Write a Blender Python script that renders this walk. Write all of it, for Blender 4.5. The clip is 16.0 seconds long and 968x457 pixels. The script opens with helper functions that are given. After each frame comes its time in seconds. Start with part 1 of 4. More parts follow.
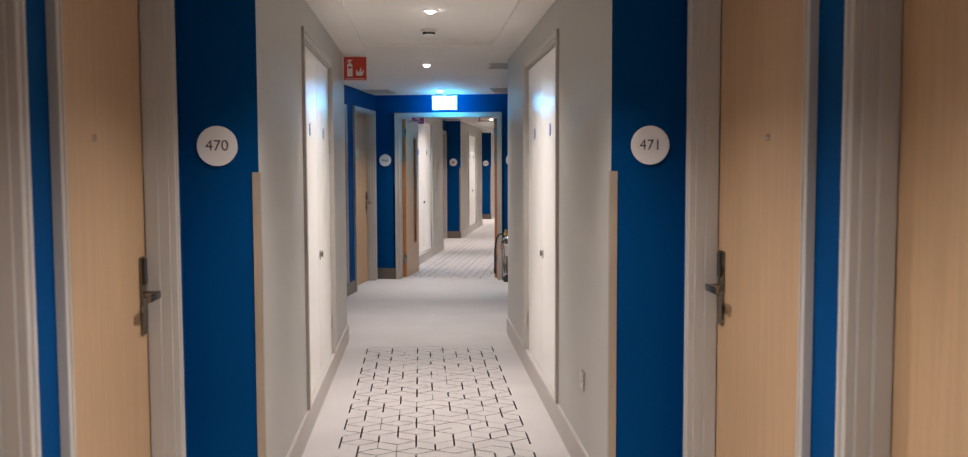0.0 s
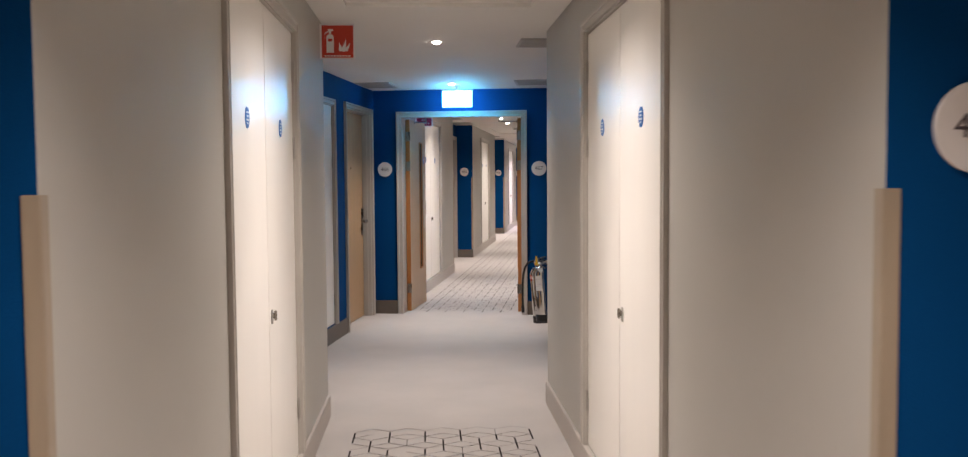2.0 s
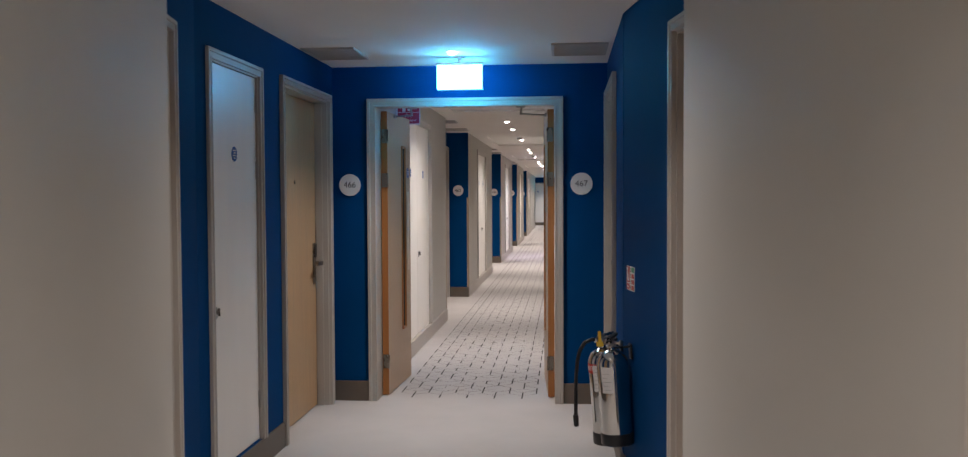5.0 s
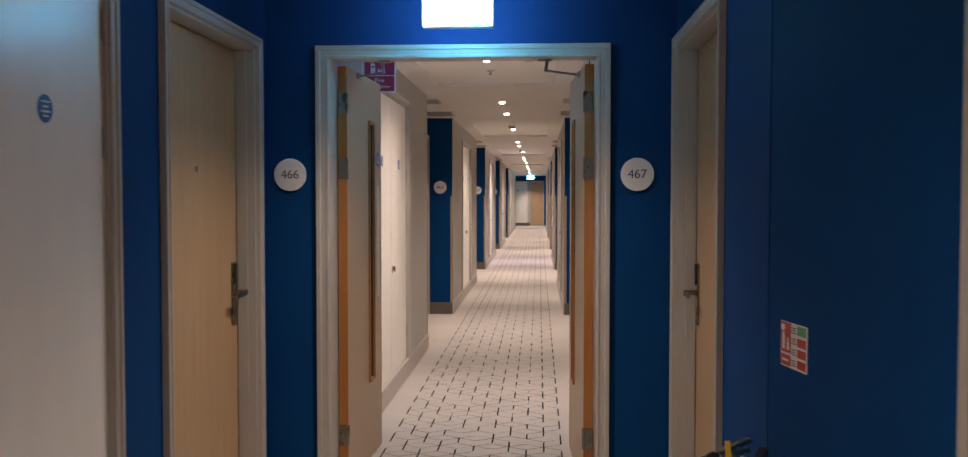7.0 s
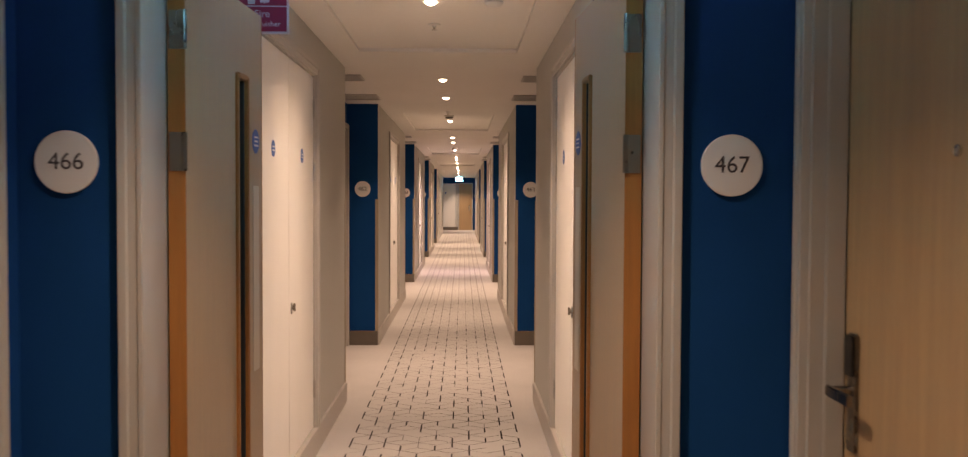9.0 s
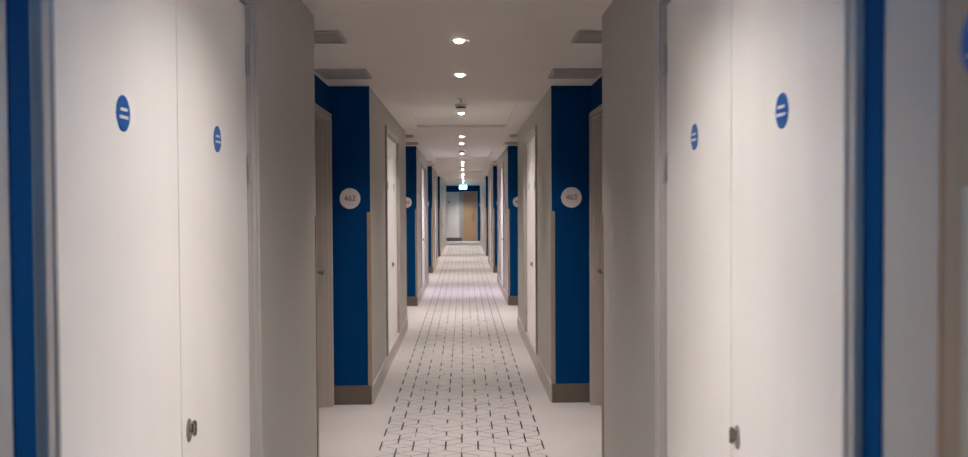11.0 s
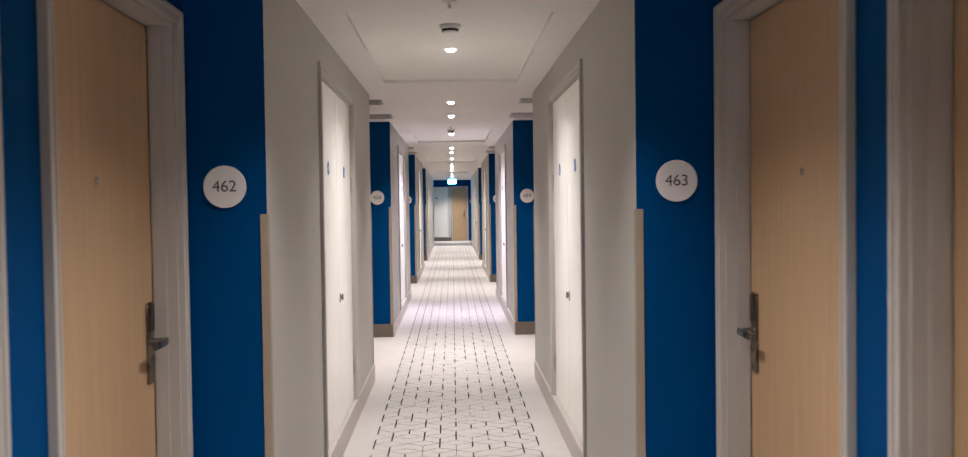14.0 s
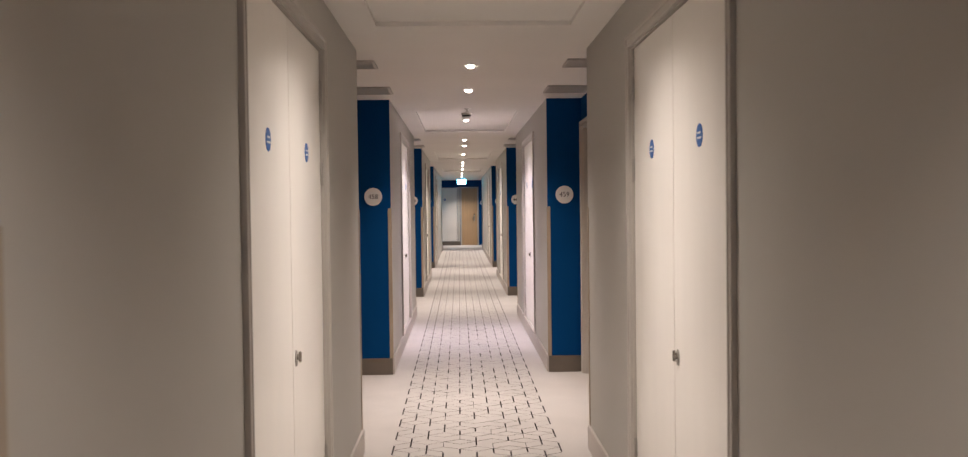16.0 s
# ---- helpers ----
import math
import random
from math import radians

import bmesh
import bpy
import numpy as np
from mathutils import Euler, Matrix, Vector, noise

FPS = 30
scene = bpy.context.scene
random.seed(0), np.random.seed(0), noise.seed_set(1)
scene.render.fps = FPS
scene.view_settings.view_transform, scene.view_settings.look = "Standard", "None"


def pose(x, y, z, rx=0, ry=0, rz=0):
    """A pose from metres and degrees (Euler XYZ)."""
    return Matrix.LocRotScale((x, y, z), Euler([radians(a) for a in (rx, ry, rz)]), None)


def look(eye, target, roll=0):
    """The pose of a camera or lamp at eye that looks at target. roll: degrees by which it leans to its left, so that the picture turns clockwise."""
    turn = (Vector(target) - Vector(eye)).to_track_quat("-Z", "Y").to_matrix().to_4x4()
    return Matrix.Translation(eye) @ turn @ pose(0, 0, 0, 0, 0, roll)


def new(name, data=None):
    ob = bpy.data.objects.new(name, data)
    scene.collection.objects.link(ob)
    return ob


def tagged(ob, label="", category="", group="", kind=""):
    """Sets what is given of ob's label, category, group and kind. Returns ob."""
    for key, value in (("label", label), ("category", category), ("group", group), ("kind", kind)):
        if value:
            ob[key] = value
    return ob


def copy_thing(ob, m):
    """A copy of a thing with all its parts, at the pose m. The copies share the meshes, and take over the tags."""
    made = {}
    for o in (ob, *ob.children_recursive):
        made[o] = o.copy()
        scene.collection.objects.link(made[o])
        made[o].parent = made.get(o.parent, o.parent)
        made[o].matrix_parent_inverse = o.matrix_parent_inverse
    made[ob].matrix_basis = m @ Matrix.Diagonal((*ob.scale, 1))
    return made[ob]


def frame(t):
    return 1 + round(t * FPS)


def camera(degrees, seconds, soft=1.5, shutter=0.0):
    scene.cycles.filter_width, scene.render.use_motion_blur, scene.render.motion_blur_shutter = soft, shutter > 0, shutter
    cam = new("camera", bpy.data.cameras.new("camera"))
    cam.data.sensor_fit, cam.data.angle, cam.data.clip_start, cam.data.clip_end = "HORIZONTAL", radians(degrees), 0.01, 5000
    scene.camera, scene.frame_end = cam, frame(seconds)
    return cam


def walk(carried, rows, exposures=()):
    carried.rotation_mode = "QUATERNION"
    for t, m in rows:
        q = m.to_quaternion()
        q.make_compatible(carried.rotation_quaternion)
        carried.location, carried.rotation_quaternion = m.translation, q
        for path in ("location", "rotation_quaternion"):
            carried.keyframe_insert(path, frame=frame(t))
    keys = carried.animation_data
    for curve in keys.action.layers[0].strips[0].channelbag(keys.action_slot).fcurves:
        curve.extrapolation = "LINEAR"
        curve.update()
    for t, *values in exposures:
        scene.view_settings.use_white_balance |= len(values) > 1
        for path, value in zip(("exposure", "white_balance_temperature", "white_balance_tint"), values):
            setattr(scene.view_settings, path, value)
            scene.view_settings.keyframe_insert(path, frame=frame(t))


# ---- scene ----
cam = camera(55.5, 16.0, soft=1.25, shutter=0.4)
PATH = [
    (0, (-0.082, -0.949, 1.44), (-0.279, 1.037, 1.305), -0.2),
    (0.5, (-0.146, -0.449, 1.427), (-0.346, 1.537, 1.298), -0.2),
    (1, (-0.224, 0.07, 1.437), (-0.432, 2.055, 1.312), -0.3),
    (1.5, (-0.34, 0.579, 1.443), (-0.551, 2.565, 1.328), -0.4),
    (2, (-0.44, 1.11, 1.445), (-0.651, 3.096, 1.331), -0.4),
    (2.5, (-0.577, 1.637, 1.442), (-0.793, 3.623, 1.348), -0.3),
    (3, (-0.665, 2.158, 1.435), (-0.881, 4.145, 1.346), -0.2),
    (3.5, (-0.739, 2.689, 1.436), (-0.953, 4.676, 1.357), -0.2),
    (4, (-0.815, 3.226, 1.446), (-1.016, 5.214, 1.375), -0.2),
    (6.5, (-1.246, 5.822, 1.422), (-1.397, 7.815, 1.351), -0.2),
    (7, (-1.326, 6.357, 1.424), (-1.445, 8.352, 1.352), -0.0),
    (7.5, (-1.44, 6.863, 1.43), (-1.448, 8.861, 1.357), -0.0),
    (8, (-1.497, 7.346, 1.446), (-1.483, 9.344, 1.37), 0.0),
    (8.2, (-1.51, 7.541, 1.437), (-1.485, 9.539, 1.366), 0.2),
    (10.3, (-1.585, 9.792, 1.451), (-1.526, 11.79, 1.389), 0.1),
    (10.5, (-1.606, 10.008, 1.456), (-1.552, 12.006, 1.397), 0.1),
    (11, (-1.671, 10.537, 1.457), (-1.627, 12.536, 1.409), -0.3),
    (11.5, (-1.696, 11.072, 1.452), (-1.657, 13.071, 1.406), -0.7),
    (12, (-1.715, 11.639, 1.442), (-1.665, 13.637, 1.398), -0.7),
    (12.5, (-1.722, 12.204, 1.444), (-1.647, 14.202, 1.4), -0.8),
    (13, (-1.713, 12.794, 1.448), (-1.638, 14.792, 1.411), -0.9),
    (13.5, (-1.701, 13.377, 1.444), (-1.629, 15.375, 1.411), -0.8),
    (14, (-1.692, 13.988, 1.45), (-1.624, 15.986, 1.394), -0.8),
    (14.5, (-1.721, 14.562, 1.454), (-1.663, 16.56, 1.4), -0.8),
    (15, (-1.73, 15.114, 1.462), (-1.678, 17.112, 1.411), -0.9),
    (15.5, (-1.761, 15.651, 1.454), (-1.713, 17.65, 1.404), -0.7),
    (16, (-1.774, 16.167, 1.439), (-1.721, 18.166, 1.388), -0.7),
]
walk(cam, [(t, look(eye, target, roll)) for t, eye, target, roll in PATH],
     exposures=[(0, 0.22, 6300, 12), (0.5, 0.3, 6350, 12), (1.5, 0.32, 6450, 13), (2.0, 0.2, 6750, 14), (2.5, -0.2, 7400, 15), (3.0, -0.28, 6900, 13), (3.5, -0.33, 6750, 12),
                (4.0, -0.25, 6450, 12), (6.5, -0.16, 7150, 17), (7.0, -0.22, 7750, 20), (7.5, -0.28, 8500, 24), (8.0, -0.37, 11400, 33),
                (8.2, -0.37, 11400, 33), (10.3, 0.1, 6700, 15), (10.5, 0.1, 6500, 14), (11.0, -0.17, 6350, 13), (11.5, -0.42, 6500, 10),
                (12.0, -0.47, 6400, 10), (12.5, -0.2, 6200, 9), (13.0, 0.22, 6150, 9), (14.5, 0.29, 6150, 10), (15.0, 0.28, 6200, 10), (15.5, 0.15, 6500, 11), (16, -0.17, 6900, 14)])

# ---- plan: two straight corridors that meet at a slight bend ----
M1 = pose(-0.6155, 2.5955, 0, 0, 0, 9.6)      # first corridor: x across, y along
M2 = pose(-1.69, 0, 0)                        # second corridor
CEIL = 2.342
H1, R1 = 0.68, 0.97                           # half widths: corridor, door recess
H2, R2 = 0.668, 0.965
P1 = -0.02                                    # blue end wall of the first corridor
P2 = [17.32 + 6.7 * k for k in range(4)]      # blue end walls of the second corridor
DD = 10.62                                    # wall with the open double doors
REC = 2.49                                    # length of a door recess
END = 49.4

# ---- world and lamps ----
world = bpy.data.worlds.new("world")
scene.world = world
world.use_nodes = True
world.node_tree.nodes["Background"].inputs[0].default_value = (1.0, 0.9, 0.8, 1)
world.node_tree.nodes["Background"].inputs[1].default_value = 0.02
WARM, COOL = (1.0, 0.94, 0.895), (0.93, 0.87, 1.0)
LAMP_W = 130.0
NARROW, WIDE = ((1.0, 120), (0.65, 66)), ((0.68, 136), (0.70, 80))   # shares and cones of spill and beam


def lamp_at(m, x, y, colour=WARM, power=LAMP_W, cones=NARROW):
    """A downlight's wide spill and its narrower beam."""
    for share, cone in cones:
        d = bpy.data.lights.new("downlight_lamp", "SPOT")
        d.energy, d.color, d.spot_size, d.spot_blend, d.shadow_soft_size = power * share, colour, radians(cone), 1.0, 0.03
        ob = new("downlight_lamp", d)
        ob.matrix_world = m @ pose(x, y, CEIL - 0.03)


# ---- materials ----
def material(name, colour, rough=0.6, metal=0.0, vary=0.06, scale=6.0, bump=0.0, bump_scale=60.0, stretch=(1, 1, 1), spec=0.5, fine=0.0):
    mat = bpy.data.materials.new(name)
    mat.use_nodes = True
    nt = mat.node_tree
    b = nt.nodes["Principled BSDF"]
    b.inputs["Roughness"].default_value = rough
    b.inputs["Metallic"].default_value = metal
    b.inputs["Specular IOR Level"].default_value = spec
    geo = nt.nodes.new("ShaderNodeNewGeometry")
    mp = nt.nodes.new("ShaderNodeMapping")
    mp.inputs["Scale"].default_value = stretch
    nt.links.new(geo.outputs["Position"], mp.inputs["Vector"])
    n1 = nt.nodes.new("ShaderNodeTexNoise")
    n1.inputs["Scale"].default_value = scale
    n1.inputs["Detail"].default_value = 4
    nt.links.new(mp.outputs["Vector"], n1.inputs["Vector"])
    n2 = nt.nodes.new("ShaderNodeTexNoise")
    n2.inputs["Scale"].default_value = bump_scale
    n2.inputs["Detail"].default_value = 3
    nt.links.new(mp.outputs["Vector"], n2.inputs["Vector"])
    mr = nt.nodes.new("ShaderNodeMapRange")
    mr.inputs["To Min"].default_value = 1 - vary * 2
    mr.inputs["To Max"].default_value = 1 + vary * 2
    nt.links.new(n1.outputs["Fac"], mr.inputs["Value"])
    mf = nt.nodes.new("ShaderNodeMapRange")
    mf.inputs["To Min"].default_value = 1 - fine
    mf.inputs["To Max"].default_value = 1 + fine
    nt.links.new(n2.outputs["Fac"], mf.inputs["Value"])
    mul = nt.nodes.new("ShaderNodeMath")
    mul.operation = "MULTIPLY"
    nt.links.new(mr.outputs[0], mul.inputs[0])
    nt.links.new(mf.outputs[0], mul.inputs[1])
    col = nt.nodes.new("ShaderNodeVectorMath")
    col.operation = "SCALE"
    col.inputs[0].default_value = colour
    nt.links.new(mul.outputs[0], col.inputs["Scale"])
    nt.links.new(col.outputs[0], b.inputs["Base Color"])
    rr = nt.nodes.new("ShaderNodeMapRange")
    rr.inputs["To Min"].default_value = max(0.02, rough - 0.08)
    rr.inputs["To Max"].default_value = min(1, rough + 0.08)
    nt.links.new(n1.outputs["Fac"], rr.inputs["Value"])
    nt.links.new(rr.outputs[0], b.inputs["Roughness"])
    if bump:
        bp = nt.nodes.new("ShaderNodeBump")
        bp.inputs["Strength"].default_value = bump
        bp.inputs["Distance"].default_value = 0.002
        nt.links.new(n2.outputs["Fac"], bp.inputs["Height"])
        nt.links.new(bp.outputs[0], b.inputs["Normal"])
    return mat


def glowing(name, colour, strength):
    mat = bpy.data.materials.new(name)
    mat.use_nodes = True
    nt = mat.node_tree
    nt.nodes.remove(nt.nodes["Principled BSDF"])
    e = nt.nodes.new("ShaderNodeEmission")
    e.inputs[0].default_value = (*colour, 1)
    e.inputs[1].default_value = strength
    nt.links.new(e.outputs[0], nt.nodes["Material Output"].inputs[0])
    return mat


WHITE = material("white_wall_vinyl", (0.448, 0.428, 0.392), 0.55, vary=0.03, scale=1.6, bump=0.25, bump_scale=420, fine=0.02)
CEILING = material("ceiling_paint", (0.79, 0.76, 0.72), 0.8, vary=0.03, scale=1.2, bump=0.15, bump_scale=260)
BLUE = material("blue_wall_paint", (0.0003, 0.049, 0.170), 0.65, spec=0.04, vary=0.07, scale=2.2, bump=0.4, bump_scale=300, fine=0.12)
OAK = material("light_oak_veneer", (0.46, 0.295, 0.162), 0.42, vary=0.11, scale=3.0, bump=0.15, bump_scale=55, stretch=(16, 16, 0.7), fine=0.16)
OAK_EDGE = material("oak_lipping", (0.37, 0.138, 0.036), 0.45, vary=0.10, scale=5.0, bump=0.1, bump_scale=60, stretch=(14, 14, 0.8), fine=0.12)
FIRE_LEAF = material("pale_oak_veneer", (0.43, 0.292, 0.185), 0.42, vary=0.08, scale=3.0, bump=0.12, bump_scale=55, stretch=(16, 16, 0.7), fine=0.10)
TAUPE = material("taupe_gloss_paint", (0.435, 0.40, 0.36), 0.38, vary=0.04, scale=3.0, bump=0.1, bump_scale=160, fine=0.03)
CUPBOARD = material("cream_door_laminate", (0.83, 0.79, 0.735), 0.32, vary=0.025, scale=2.0, bump=0.05, bump_scale=90, stretch=(5, 5, 0.9), fine=0.012)
SKIRT_DARK = material("brown_skirting", (0.13, 0.105, 0.085), 0.5, vary=0.10, scale=6, bump=0.15, bump_scale=120, fine=0.08)
SKIRT_PALE = material("pale_skirting", (0.45, 0.405, 0.37), 0.5, vary=0.05, scale=4, bump=0.1, bump_scale=120, fine=0.04)
GUARD = material("beige_corner_guard", (0.335, 0.268, 0.198), 0.45, vary=0.08, scale=5, bump=0.1, bump_scale=90, stretch=(6, 6, 1), fine=0.05)
CARPET = material("grey_carpet", (0.47, 0.435, 0.41), 0.95, vary=0.05, scale=2.5, bump=0.8, bump_scale=480, fine=0.16, spec=0.1)
CARPET_LINE = material("dark_carpet_yarn", (0.062, 0.053, 0.053), 0.95, vary=0.1, scale=9, bump=0.6, bump_scale=480, fine=0.2, spec=0.1)
CARPET_MID = material("brown_carpet_yarn", (0.115, 0.098, 0.096), 0.95, vary=0.12, scale=9, bump=0.6, bump_scale=480, fine=0.2, spec=0.1)
CARPET_THIN = material("grey_carpet_yarn", (0.19, 0.17, 0.17), 0.95, vary=0.12, scale=9, bump=0.6, bump_scale=480, fine=0.2, spec=0.1)
STEEL = material("brushed_steel", (0.55, 0.51, 0.46), 0.28, metal=1.0, vary=0.04, scale=12, bump=0.05, bump_scale=300)
HINGE = material("dull_hinge_steel", (0.40, 0.38, 0.355), 0.45, metal=1.0, vary=0.05, scale=12)
LOCK_STEEL = material("dark_lock_steel", (0.27, 0.245, 0.215), 0.27, metal=1.0, vary=0.05, scale=12, bump=0.05, bump_scale=300)
CHROME = material("polished_steel", (0.62, 0.60, 0.57), 0.06, metal=1.0, vary=0.02, scale=8)
BLACK = material("black_plastic", (0.015, 0.015, 0.016), 0.3, vary=0.05, scale=20)
# DARK_GAP: near-black that puts the shade of door and pane gaps into colour
DARK_GAP = material("dark_gap_shade", (0.02, 0.017, 0.015), 0.8, vary=0.05, scale=20)
SIGN_WHITE = material("white_sign_plastic", (0.74, 0.71, 0.69), 0.35, vary=0.01, scale=9)
SIGN_INK = material("dark_sign_ink", (0.07, 0.055, 0.06), 0.5, vary=0.02, scale=9)
SIGN_RED = material("red_sign_print", (0.52, 0.035, 0.015), 0.4, vary=0.03, scale=9)
SIGN_PINK = material("faded_red_sign_print", (0.44, 0.028, 0.07), 0.4, vary=0.03, scale=9)
SIGN_BLUE = material("blue_disc_print", (0.004, 0.098, 0.35), 0.4, vary=0.03, scale=20)
SIGN_GREEN = material("green_sign_print", (0.05, 0.35, 0.15), 0.4, vary=0.03, scale=9)
BEIGE_PLATE = material("beige_push_plate", (0.58, 0.49, 0.39), 0.4, vary=0.03, scale=9)
YELLOW = material("yellow_tag", (0.75, 0.45, 0.03), 0.5, vary=0.04, scale=20)
PLASTIC = material("white_plastic", (0.72, 0.70, 0.66), 0.4, vary=0.02, scale=9)
VENT_GREY = material("grey_vent_metal", (0.48, 0.455, 0.425), 0.5, vary=0.05, scale=9)
# VENT_DARK: shade of the void behind the slats, as a flat colour
VENT_DARK = material("shaded_vent_void", (0.19, 0.18, 0.17), 0.8, vary=0.05, scale=9)
LAMP_GLOW = glowing("downlight_glow", (1.0, 0.93, 0.84), 40.0)
COOL_GLOW = glowing("cool_downlight_glow", (0.95, 0.9, 1.0), 40.0)
EXIT_GLOW = glowing("exit_sign_glow", (0.07, 0.55, 1.0), 37.0)
REAR_EXIT_GLOW = glowing("rear_exit_sign_glow", (0.05, 0.40, 1.0), 31.0)
FAR_EXIT_GLOW = glowing("far_exit_sign_glow", (0.10, 0.58, 1.0), 29.0)


def pane_glass():
    mat = bpy.data.materials.new("dark_pane_glass")
    mat.use_nodes = True
    b = mat.node_tree.nodes["Principled BSDF"]
    b.inputs["Base Color"].default_value = (0.75, 0.8, 0.8, 1)
    b.inputs["Roughness"].default_value = 0.03
    b.inputs["Transmission Weight"].default_value = 1.0
    return mat


GLASS = pane_glass()


# ---- building helpers ----
def box(bm, x0, x1, y0, y1, z0, z1, bevel=0.0, slot=0):
    m = Matrix.LocRotScale(((x0 + x1) / 2, (y0 + y1) / 2, (z0 + z1) / 2), None, (abs(x1 - x0), abs(y1 - y0), abs(z1 - z0)))
    r = bmesh.ops.create_cube(bm, size=1, matrix=m)
    faces = {f for v in r["verts"] for f in v.link_faces}
    for f in faces:
        f.material_index = slot
    if bevel:
        edges = list({e for v in r["verts"] for e in v.link_edges})
        bmesh.ops.bevel(bm, geom=edges, offset=bevel, segments=2, affect="EDGES", clamp_overlap=True, material=-1)
    return faces


def made(name, bm, mats, smooth=False):
    me = bpy.data.meshes.new(name)
    bmesh.ops.recalc_face_normals(bm, faces=bm.faces)
    bm.to_mesh(me)
    bm.free()
    for mat in (mats if isinstance(mats, (list, tuple)) else [mats]):
        me.materials.append(mat)
    if smooth:
        me.shade_smooth()
        me.set_sharp_from_angle(angle=radians(35))
    return me


def part(name, bm, mat, parent=None, label="", smooth=False):
    ob = new(name, made(name, bm, mat, smooth))
    if parent is not None:
        ob.parent = parent
    return tagged(ob, label)


def thing(name, label, category, group="", kind=""):
    return tagged(new(name), label, category, group, kind)


def lathe(bm, profile, m=None, n=24):
    """Turns (radius, height) pairs round the z axis."""
    m = m or Matrix.Identity(4)
    rings = []
    for r, z in profile:
        rings.append([bm.verts.new(m @ Vector((r * math.cos(2 * math.pi * i / n), r * math.sin(2 * math.pi * i / n), z))) for i in range(n)])
    for a, b in zip(rings, rings[1:]):
        for i in range(n):
            bm.faces.new((a[i], a[(i + 1) % n], b[(i + 1) % n], b[i]))
    bm.faces.new(rings[0])
    bm.faces.new(rings[-1])


def tube(bm, points, radius, n=8):
    rings = []
    for i, p in enumerate(points):
        p = Vector(p)
        d = (Vector(points[min(i + 1, len(points) - 1)]) - Vector(points[max(i - 1, 0)])).normalized()
        q = d.to_track_quat("Z", "Y")
        rings.append([bm.verts.new(p + q @ Vector((radius * math.cos(2 * math.pi * k / n), radius * math.sin(2 * math.pi * k / n), 0))) for k in range(n)])
    for a, b in zip(rings, rings[1:]):
        for k in range(n):
            bm.faces.new((a[k], a[(k + 1) % n], b[(k + 1) % n], b[k]))
    bm.faces.new(rings[0])
    bm.faces.new(rings[-1])


def letters(name, text, size, m, mat, parent, align="CENTER"):
    """Flat raised letters in the built-in font, in the xz plane, seen from -y."""
    cu = bpy.data.curves.new(name, "FONT")
    cu.body, cu.size, cu.align_x, cu.align_y, cu.extrude = text, size, align, "CENTER", 0.0006
    tmp = bpy.data.objects.new(name, cu)
    scene.collection.objects.link(tmp)
    bpy.context.view_layer.update()
    me = bpy.data.meshes.new_from_object(tmp.evaluated_get(bpy.context.evaluated_depsgraph_get()))
    bpy.data.objects.remove(tmp)
    me.transform(m @ pose(0, 0, 0, 90, 0, 0))
    me.materials.clear()
    me.materials.append(mat)
    ob = new(name, me)
    ob.parent = parent
    return ob


# Side walls: the canonical wall runs along +x with its visible face at y = 0, seen from -y.
def side(m, x, sign):
    """Pose of the face of a side wall at x; sign -1: wall on the low-x side. Canonical x then runs along the corridor."""
    return m @ (pose(x, 0, 0, 0, 0, 90) if sign < 0 else pose(x, 0, 0, 0, 0, -90))


WALL_NO = [0]


def wall(m, a0, a1, thick, mat, label, openings=(), end_mat=None, height=CEIL + 0.06):
    """A wall along canonical x from a0 to a1, face at y = 0, with openings (x0, x1, z0, z1) cut right through."""
    bm = bmesh.new()
    x = a0
    for x0, x1, z0, z1 in sorted(openings):
        box(bm, x, x0, 0, thick, 0, height)
        if z0 > 0:
            box(bm, x0, x1, 0, thick, 0, z0)
        box(bm, x0, x1, 0, thick, z1, height)
        x = x1
    box(bm, x, a1, 0, thick, 0, height)
    bmesh.ops.remove_doubles(bm, verts=bm.verts, dist=1e-5)
    inner = [f for f in bm.faces if sum(1 for g in bm.faces if g is not f and (g.calc_center_median() - f.calc_center_median()).length < 1e-4)]
    bmesh.ops.delete(bm, geom=inner, context="FACES")
    if end_mat:
        for f in bm.faces:
            c = f.calc_center_median()
            if abs(f.normal.x) > 0.9 and (abs(c.x - a0) < 1e-3 or abs(c.x - a1) < 1e-3):
                f.material_index = 1
    WALL_NO[0] += 1
    ob = part(f"wall_{WALL_NO[0]}", bm, [mat, end_mat or mat])
    ob.matrix_world = m
    return tagged(ob, label, "wall", kind="structure")


def skirting(m, a0, a1, mat, label, height=0.14):
    bm = bmesh.new()
    box(bm, a0, a1, -0.013, 0, 0, height - 0.006)
    box(bm, a0, a1, -0.0105, 0, height - 0.006, height)
    ob = part("baseboard", bm, mat)
    ob.matrix_world = m
    return tagged(ob, label, "baseboard", kind="structure")


